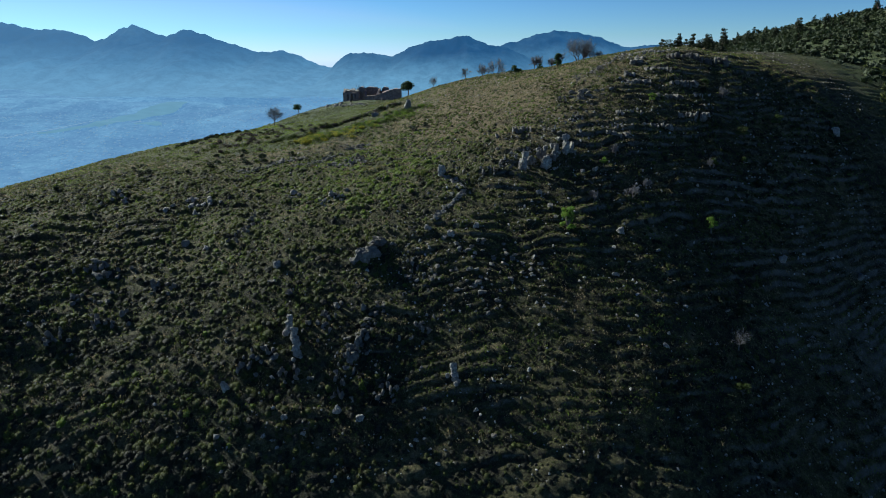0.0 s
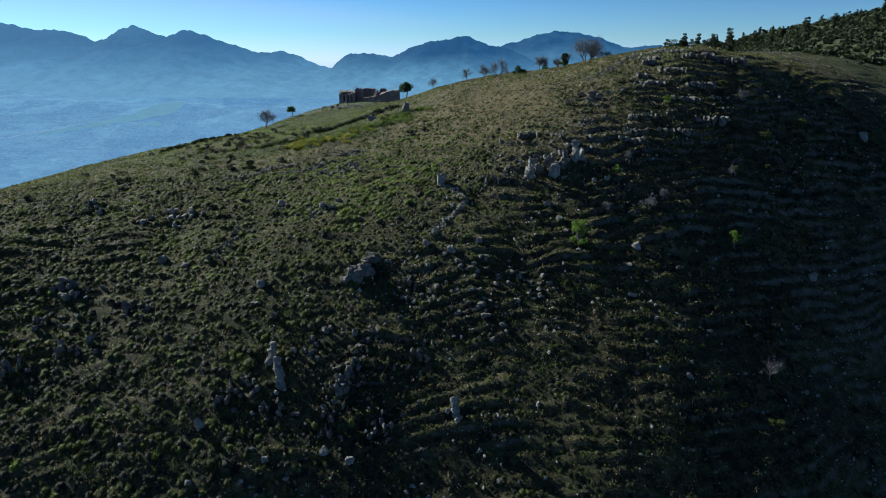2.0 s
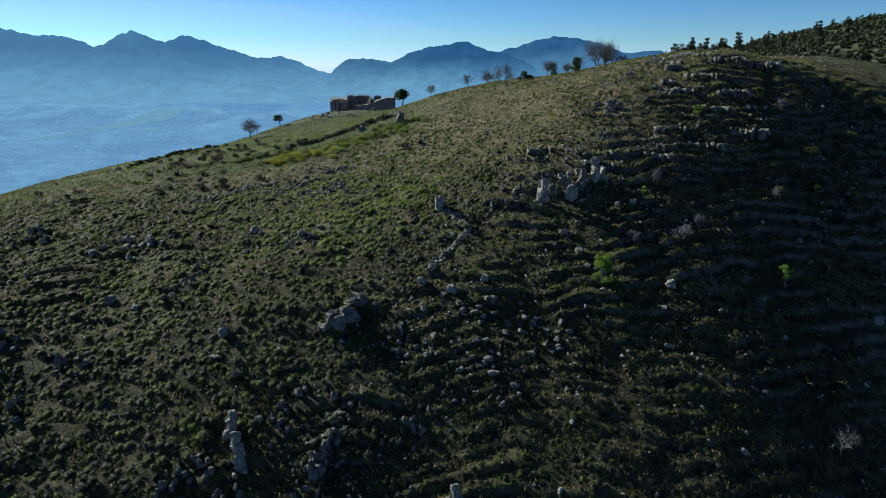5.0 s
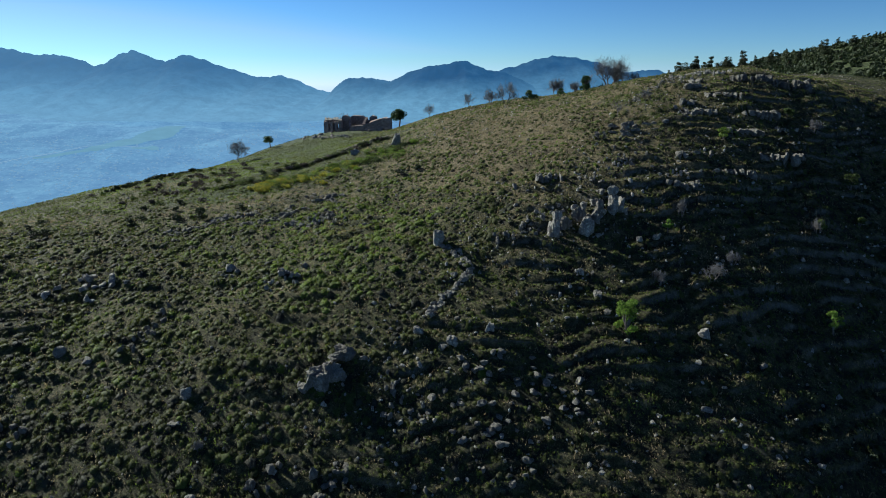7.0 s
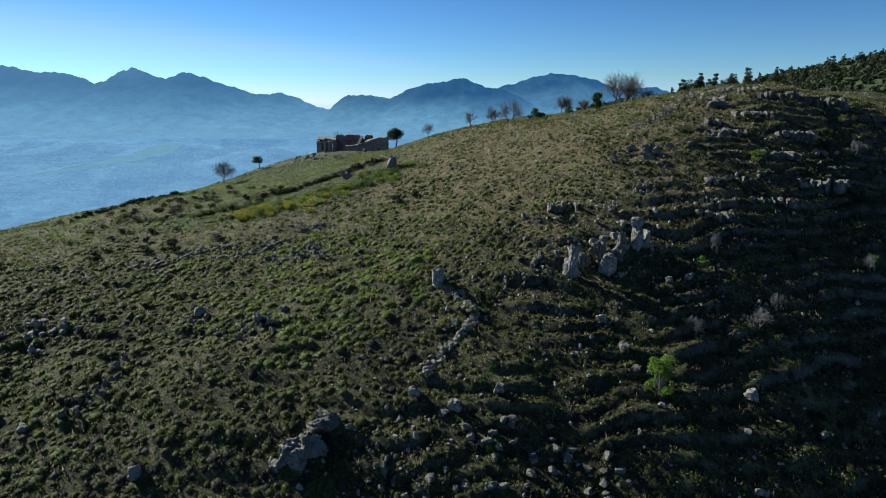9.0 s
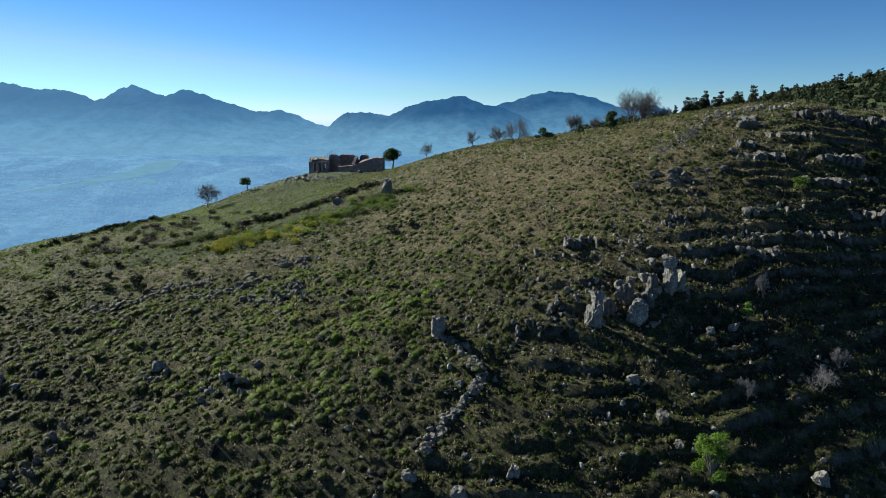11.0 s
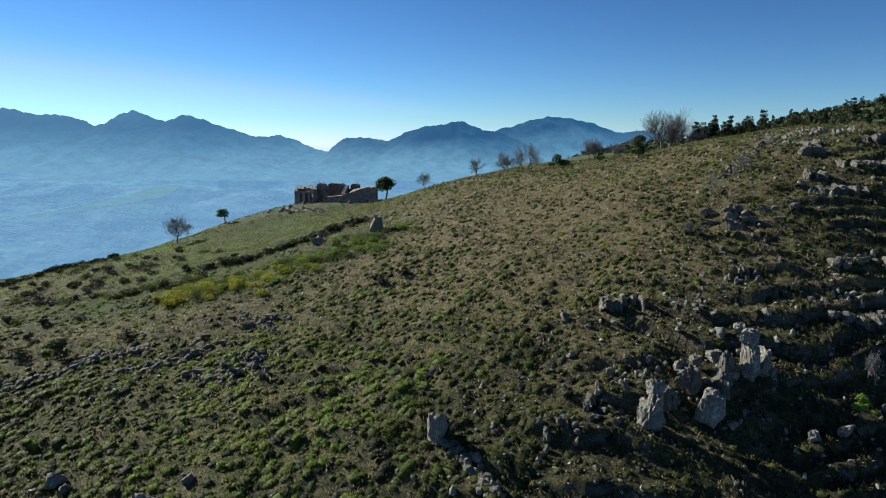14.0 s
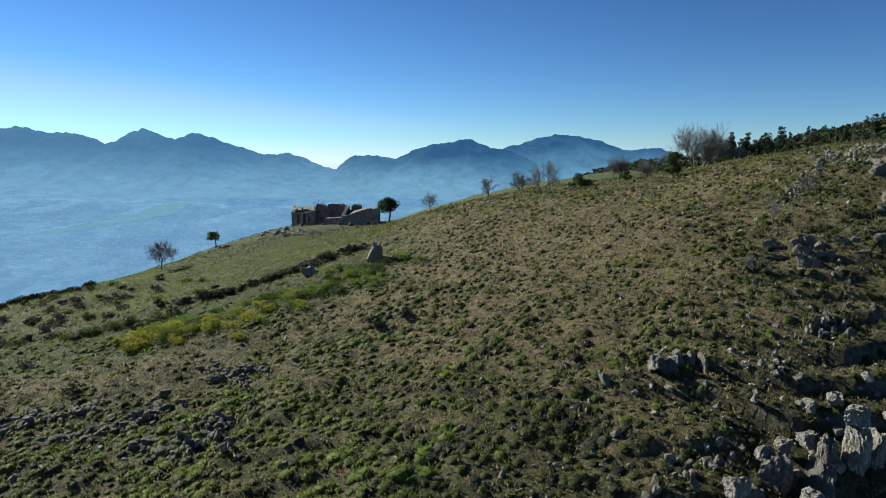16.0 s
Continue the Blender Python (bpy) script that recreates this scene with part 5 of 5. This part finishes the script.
# ---------------------------------------------------------------- wooded hill behind
def far_pines():
    tall, low = [], []
    for k in range(6):
        h, w = ((9.4, 6.4), (7.6, 8.4), (8.8, 5.6))[k % 3]
        big = k < 3
        (tall if big else low).append(leafy_tree(139 + 9 * k, 396 + 5 * k, h * (1.0 if big else 0.62), w * (1.0 if big else 0.62), 400 + k, "dark pine tree on the wooded hill behind the crest", LEAF_DARK, "pine_tree",
                                                 0.10, 30, 4200 if big else 620, 0.27 if big else 0.42, "pine trees on the wooded hill", BARK_PINE, tiers=6))
    spots = [(126, 398), (131, 402), (137, 404), (146, 405), (152, 398), (160, 419), (170, 421), (179, 408), (193, 404), (207, 405), (231, 420), (258, 418), (288, 428)]
    for k, (x, y) in enumerate(spots):
        copy_thing(tall[k % 3], pose(x, y, gz(x, y) - 0.2, 0, 0, k * 73) @ Matrix.Scale((1.15 if k < 7 else 0.8) + 0.3 * ((k * 7) % 5) / 4, 4))
    for k in range(80):
        x = rng.uniform(125, 330)
        y = rng.uniform(340, 500)
        copy_thing(low[k % 3], pose(x, y, gz(x, y) - 0.2, 0, 0, k * 51) @ Matrix.Scale(rng.uniform(0.7, 1.2), 4))


def woodland(name, label, seed, count, y0, y1, h0, h1, material):
    """The growth that clothes the far hill."""
    r = np.random.default_rng(seed)
    vs, fs, k = [], [], 0
    for _ in range(count):
        x, y = r.uniform(85, 340), y0 + (y1 - y0) * r.uniform(0, 1) ** 0.75
        if x < 98 and y < 260:
            continue
        h = r.uniform(h0, h1)
        v, f = leaf_cloud(r, crown_lobes(r, h * r.uniform(1.2, 2.1), h * 0.15, h * 0.7, 5, 0.8), 26, 1.0)
        vs.append(v + [x, y, gz(x, y) - 0.2])
        fs.append(f + k)
        k += len(v)
    me = mesh_of(name, np.vstack(vs), np.vstack(fs))
    me.materials.append(material)
    tagged(new(name, me), label, "woodland", kind="stuff")


far_pines()
woodland("woodland", "dense dark pine wood covering the far hill", 77, 2100, 300, 525, 2.0, 4.2, LEAF_DARK)
woodland("hill_scrub", "dark green scrub on the slope below the pine wood", 78, 2700, 150, 330, 1.2, 2.4, LEAF_DARK)


# ---------------------------------------------------------------- grass and stones
def tussock_shapes(r, count, blades, radius, height, width, sides=8, levels=((0.92, -0.10), (0.90, 0.20), (0.62, 0.46)), lush=1.0):
    """Cushions of grass: a rounded, uneven heart with blades bristling from it; arrays of points, faces, height in the clump."""
    out = []
    for _ in range(count):
        vs, fs, hs, k = [], [], [], 0
        if sides:
            a = np.arange(sides) * 2 * np.pi / sides + r.uniform(0, 1)
            for q, h in levels:
                rr = radius * q * r.uniform(0.78, 1.14, sides)
                vs.append(np.stack([np.cos(a) * rr, np.sin(a) * rr, height * h * r.uniform(0.75, 1.15, sides)], 1))
                hs += [max(h, 0)] * sides
            vs.append(np.array([[0, 0, height * 0.58]]))
            hs.append(0.6)
            for lv in range(len(levels) - 1):
                for s in range(sides):
                    p, q = lv * sides + s, lv * sides + (s + 1) % sides
                    fs += [[p, q, q + sides], [p, q + sides, p + sides]]
            n = len(levels)
            fs += [[(n - 1) * sides + s, (n - 1) * sides + (s + 1) % sides, n * sides] for s in range(sides)]
            k = n * sides + 1
        a = r.uniform(0, 2 * np.pi, blades)
        q = np.sqrt(r.uniform(0, 1, blades))
        up = np.array([0, 0, 1.0])
        hd = np.stack([np.cos(a), np.sin(a), np.zeros(blades)], 1)
        base = hd * (radius * 0.82 * q)[:, None] + up * (height * 0.5 * (1 - 0.8 * q ** 2.5))[:, None]
        way = hd * (0.95 * q)[:, None] + up * (1.0 - 0.5 * q)[:, None] + r.normal(0, 0.24, (blades, 3))
        way /= np.linalg.norm(way, axis=1)[:, None]
        L = height * lush * r.uniform(0.34, 0.82, blades)
        side = np.stack([-hd[:, 1], hd[:, 0], np.zeros(blades)], 1)
        twist = r.uniform(-0.9, 0.9, blades)[:, None]
        side = (side * np.cos(twist) + hd * np.sin(twist)) * width * r.uniform(0.6, 1.4, blades)[:, None]
        tip = base + way * L[:, None]
        vs.append(np.stack([base - side, base + side, tip], 1).reshape(-1, 3))
        hs += [0.35, 0.35, 1.0] * blades
        f = np.arange(blades)[:, None] * 3 + np.array([0, 1, 2]) + k
        out.append((np.vstack(vs), np.zeros((0, 4), int), np.vstack([np.array(fs), f]) if fs else f, np.array(hs)))
    return out


def scatter(name, label, category, shapes, x, y, scale, tint, material, lift=0.0, heath=None):
    """All clumps of one kind as one mesh."""
    z = ground_z(x, y) + lift
    gx, gy = (ground_z(x + 0.35, y) - z + lift) / 0.35, (ground_z(x, y + 0.35) - z + lift) / 0.35
    r = np.random.default_rng(len(x))
    turn = r.uniform(0, 2 * np.pi, len(x))
    vs, qs, ts, cs, k = [], [], [], [], 0
    for n, (v, q, t, h) in enumerate(shapes):
        sel = np.arange(n, len(x), len(shapes))
        if not len(sel):
            continue
        c, s = np.cos(turn[sel])[:, None], np.sin(turn[sel])[:, None]
        sc = scale[sel][:, None]
        P = np.stack([(v[:, 0] * c - v[:, 1] * s) * sc + x[sel][:, None], (v[:, 0] * s + v[:, 1] * c) * sc + y[sel][:, None], v[:, 2] * sc + z[sel][:, None]], 2)
        P[:, :, 2] += (P[:, :, 0] - x[sel][:, None]) * gx[sel][:, None] + (P[:, :, 1] - y[sel][:, None]) * gy[sel][:, None]
        off = k + np.arange(len(sel))[:, None, None] * len(v)
        vs.append(P.reshape(-1, 3))
        qs.append((q[None] + off).reshape(-1, 4))
        ts.append((t[None] + off).reshape(-1, 3))
        cs.append(np.stack([np.repeat(tint[sel], len(v)), np.tile(h, len(sel)), np.repeat(heath[sel], len(v)) if heath is not None else np.zeros(len(v) * len(sel))], 1))
        k += P.shape[0] * P.shape[1]
    me = mesh_of(name, np.vstack(vs), [np.vstack(qs), np.vstack(ts)], True)
    put_color(me, "tint", np.vstack(cs))
    me.materials.append(material)
    return tagged(new(name, me), label, category, kind="stuff")


def jittered(x0, x1, y0, y1, step, r):
    gx, gy = np.meshgrid(np.arange(x0, x1, step), np.arange(y0, y1, step))
    gx = gx + (np.arange(gx.shape[0]) % 2)[:, None] * step / 2
    return (gx + r.uniform(-0.42, 0.42, gx.shape) * step).ravel(), (gy + r.uniform(-0.42, 0.42, gy.shape) * step).ravel()


def in_sight(x, y):
    """The stretch of hillside that lies towards the valley of approach."""
    return (np.abs(x) < 10 + 0.69 * y) & (y > 58 - 0.35 * np.maximum(x, 0))


def build_grass():
    r = np.random.default_rng(5)
    x, y = jittered(-90, 140, 46, 225, 0.72, r)
    keep = in_sight(x, y) & (x < crest_x(y) + 55)
    x, y = x[keep], y[keep]
    right = smooth(-8, 10, x - crest_x(y))
    meadow = blob(x, y, -42, 172, 34, 26)
    tan = blob(x, y, 13, 132, 15, 18, 35)
    brown = blob(x, y, -27, 133, 13, 4.5, 8) + 0.7 * blob(x, y, -9, 126, 7, 3.5, 60)
    flat = tread(x, y)
    dens = 1.0 + 0.55 * fbm(x, y, 6, 3, 61) + 0.25 * smooth(100, 108, y) * smooth(134, 124, y) * (1 - right) - 0.55 * meadow - 0.25 * tan - 0.5 * brown - 0.16 * smooth(140, 165, y) - 0.2 * smooth(122, 132, y) * smooth(-5, -25, x)
    dens = dens * (0.5 + 0.5 * flat) * (1 - right + right * (0.6 + 0.4 * flat))
    keep = r.uniform(0, 1, len(x)) < dens * (1 - 0.25 * smooth(140, 150, y))
    x, y, right, meadow, tan = x[keep], y[keep], right[keep], meadow[keep], tan[keep]
    scale = (0.42 + 0.58 * r.uniform(0, 1, len(x)) ** 1.5) * (1 - 0.3 * tan - 0.35 * meadow - 0.22 * smooth(128, 160, y + 0.3 * x)) * (1 - 0.3 * right) * (1 + 0.35 * fbm(x, y, 5, 2, 67)) * (1 - 0.25 * smooth(118, 134, y) * smooth(0, -20, x))
    patch = 0.5 + 0.9 * fbm(x, y, 13, 3, 69)
    green = 0.24 + 0.48 * blob(x, y, -12, 116, 12, 13) + 0.2 * blob(x, y, -20, 145, 25, 8, 18) + 0.16 * fbm(x, y, 9, 3, 71) + r.normal(0, 0.12, len(x)) - 0.12 * right + 0.1 * tan + 0.15 * meadow
    green = np.clip(green, 0, 1)
    # grey dwarf shrubs; the extra low in front and in the gully paints shade
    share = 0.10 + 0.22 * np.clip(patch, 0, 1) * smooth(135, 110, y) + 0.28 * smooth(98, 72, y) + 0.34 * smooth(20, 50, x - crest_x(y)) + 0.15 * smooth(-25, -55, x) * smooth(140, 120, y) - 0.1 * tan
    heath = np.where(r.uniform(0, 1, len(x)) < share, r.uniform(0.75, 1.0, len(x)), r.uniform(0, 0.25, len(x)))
    near = y < 142
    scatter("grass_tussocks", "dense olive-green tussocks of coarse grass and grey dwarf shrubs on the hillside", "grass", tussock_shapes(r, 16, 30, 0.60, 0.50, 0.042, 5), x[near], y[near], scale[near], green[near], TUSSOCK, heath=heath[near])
    scatter("far_grass_tussocks", "olive-green tussocks of coarse grass on the upper meadow", "grass", tussock_shapes(r, 10, 9, 0.54, 0.5, 0.065, 4), x[~near], y[~near], scale[~near], green[~near], TUSSOCK, heath=heath[~near])
    x, y = jittered(75, 150, 95, 235, 1.45, r)
    keep = (x > crest_x(y) + 50) & (y > 175 - 0.8 * (x - 60)) & (r.uniform(0, 1, len(x)) < 0.8 + 0.5 * fbm(x, y, 12, 3, 63))
    x, y = x[keep], y[keep]
    scatter("slope_grass_tussocks", "dark olive tussocks on the slope below the wood", "grass", tussock_shapes(r, 8, 10, 0.6, 0.5, 0.06, 4), x, y, r.uniform(0.7, 1.6, len(x)), np.clip(0.25 + 0.3 * fbm(x, y, 10, 3, 71), 0, 1), TUSSOCK)
    # short turf and dry stalks between them
    x, y = jittered(-85, 80, 66, 200, 0.58, r)
    keep = in_sight(x, y) & ((y < 178) | (x < 0)) & (r.uniform(0, 1, len(x)) < 0.85)
    x, y = x[keep], y[keep]
    dry = np.clip(0.5 + 0.5 * fbm(x, y, 8, 3, 81), 0, 1)
    is_dry = r.uniform(0, 1, len(x)) < 0.24 + 0.6 * blob(x, y, -28, 133.2, 10, 2.6, 4) + 0.35 * blob(x, y, -50, 156, 9, 8) + 0.5 * blob(x, y, 12, 135, 18, 22, 35) - 0.3 * smooth(-2, -30, x) * smooth(128, 146, y)
    short = tussock_shapes(r, 10, 9, 0.46, 0.26, 0.060, 0, (), 1.2)
    sc = r.uniform(0.6, 1.3, len(x))
    scatter("dry_grass", "short dry straw-coloured grass between the tussocks", "grass", short, x[is_dry], y[is_dry], sc[is_dry], dry[is_dry], STRAW)
    scatter("short_turf", "short green turf between the tussocks", "grass", short, x[~is_dry], y[~is_dry], sc[~is_dry] * 0.9, np.clip(0.75 * dry + 0.45 * blob(x, y, -12, 116, 12, 13), 0, 1)[~is_dry], TUSSOCK, heath=(r.uniform(0, 0.5, len(x)) * (1 - blob(x, y, -40, 172, 34, 30)))[~is_dry])


def build_stones():
    r = np.random.default_rng(9)
    # rocks that can be told apart, on the rocky side and along the bands
    x, y = jittered(-80, 90, 66, 200, 1.7, r)
    right = smooth(-7, 6, x - crest_x(y))
    edge = np.exp(-((x - crest_x(y)) / 7.0) ** 2)
    band = smooth(0.05, 0.5, fbm(x, y * 1.6, 11, 3, 91))
    dens = (0.03 + 0.07 * right + 0.16 * edge * smooth(165, 140, y) + 0.10 * smooth(150, 170, y) * smooth(-20, 0, x)) * (0.25 + 1.1 * band)
    keep = in_sight(x, y) & (r.uniform(0, 1, len(x)) < dens)
    x, y = x[keep], y[keep]
    size = np.clip(r.lognormal(-1.25, 0.45, len(x)) * (1 - 0.55 * smooth(115, 140, y)), 0.12, 0.85)
    order = np.argsort(-size)
    meshes = [rock_mesh("rock", 500 + k, 1.0, 0.8, (0.6, 1.15, 0.85, 0.5)[k % 4], sub=3, cuts=15, rough=0.09, flute=0.02, mat=(LIMESTONE, GREY_STONE)[k % 2]) for k in range(12)]
    z = ground_z(x, y)
    for n, k in enumerate(order[:300]):
        ob = new("rock", meshes[n % 12])
        ob.matrix_basis = pose(x[k], y[k], z[k] + 0.12 * size[k], r.uniform(-30, 30), r.uniform(-30, 30), r.uniform(0, 360)) @ Matrix.Scale(float(size[k]), 4)
        tagged(ob, "grey limestone rock standing out of the grass", "rock", "limestone rocks on the hillside")
    rest = order[300:]
    sx, sy = jittered(-80, 90, 62, 195, 0.8, r)
    rt = smooth(-7, 6, sx - crest_x(sy))
    keep = in_sight(sx, sy) & (r.uniform(0, 1, len(sx)) < (0.07 + 0.28 * rt + 0.7 * blob(sx, sy, 16, 115, 13, 9) + 0.48 * np.exp(-((sx - crest_x(sy)) / 8) ** 2) + 0.42 * blob(sx, sy, 12, 160, 28, 18)) * (0.3 + smooth(0.0, 0.5, fbm(sx, sy * 1.5, 9, 3, 95))))
    x2, y2 = np.concatenate([x[rest], sx[keep]]), np.concatenate([y[rest], sy[keep]])
    s2 = np.concatenate([size[rest], np.clip(r.lognormal(-1.9, 0.4, keep.sum()), 0.07, 0.35)])
    s2 = s2 * (1 - 0.25 * smooth(125, 145, y2))
    protos = []
    for k in range(8):
        v, f = rock_shape(700 + k, 1.0, 0.7, (0.5, 0.75, 1.1)[k % 3], sub=1, cuts=10, rough=0.06)
        v[:, :2] *= (1.0 - 0.3 * np.clip(v[:, 2:3], -1, 1.4))
        protos.append((v + [0, 0, 0.2], np.zeros((0, 4), int), f, np.zeros(len(v))))
    z2 = ground_z(x2, y2)
    vs, fs, k = [], [], 0
    tw = r.uniform(0, 6.28, len(x2))
    for n in range(8):
        sel = np.arange(n, len(x2), 8)
        v, _, f, _ = protos[n]
        c, s, sc = np.cos(tw[sel])[:, None], np.sin(tw[sel])[:, None], s2[sel][:, None]
        P = np.stack([(v[:, 0] * c - v[:, 1] * s) * sc + x2[sel][:, None], (v[:, 0] * s + v[:, 1] * c) * sc + y2[sel][:, None], v[:, 2] * sc + z2[sel][:, None]], 2)
        vs.append(P.reshape(-1, 3))
        fs.append((f[None] + k + np.arange(len(sel))[:, None, None] * len(v)).reshape(-1, 3))
        k += len(sel) * len(v)
    me = mesh_of("loose_stones", np.vstack(vs), np.vstack(fs))
    me.materials.append(LIMESTONE)
    tagged(new("loose_stones", me), "small pale limestone stones strewn over the hillside", "stones", kind="stuff")


def build_shade_scrub():
    """Low dark scrub added in the gully below the rocks, standing in for deep shade."""
    r = np.random.default_rng(33)
    vs, fs, k = [], [], 0
    for _ in range(520):
        x, y = r.uniform(34, 92), r.uniform(46, 118)
        if x < crest_x(y) + 30 + 0.25 * (y - 50) or r.uniform() < (y - 60) / 90 or abs(x - 39) + abs(y - 78) < 7:
            continue
        h = r.uniform(0.7, 1.7)
        v, f = leaf_cloud(r, crown_lobes(r, h * r.uniform(1.2, 1.9), h * 0.2, h * 0.75, 5, 0.9), 90, 0.17)
        vs.append(v + [x, y, gz(x, y) - 0.1])
        fs.append(f + k)
        k += len(v)
    # the same again, added to darken the dim ledges below the crest
    for _ in range(230):
        x, y = r.uniform(43, 78), r.uniform(112, 142)
        if r.uniform() < 0.25 + 0.5 * smooth(120, 142, y) * smooth(58, 44, x):
            continue
        h = r.uniform(0.5, 1.3)
        v, f = leaf_cloud(r, crown_lobes(r, h * r.uniform(1.2, 1.9), h * 0.2, h * 0.75, 5, 0.9), 80, 0.15)
        vs.append(v + [x, y, gz(x, y) - 0.1])
        fs.append(f + k)
        k += len(v)
    me = mesh_of("dark_scrub", np.vstack(vs), np.vstack(fs))
    me.materials.append(LEAF_DARK)
    tagged(new("dark_scrub", me), "low dark scrub added to stand in for shade in the gully", "scrub", kind="stuff")


build_grass()
build_stones()
build_shade_scrub()
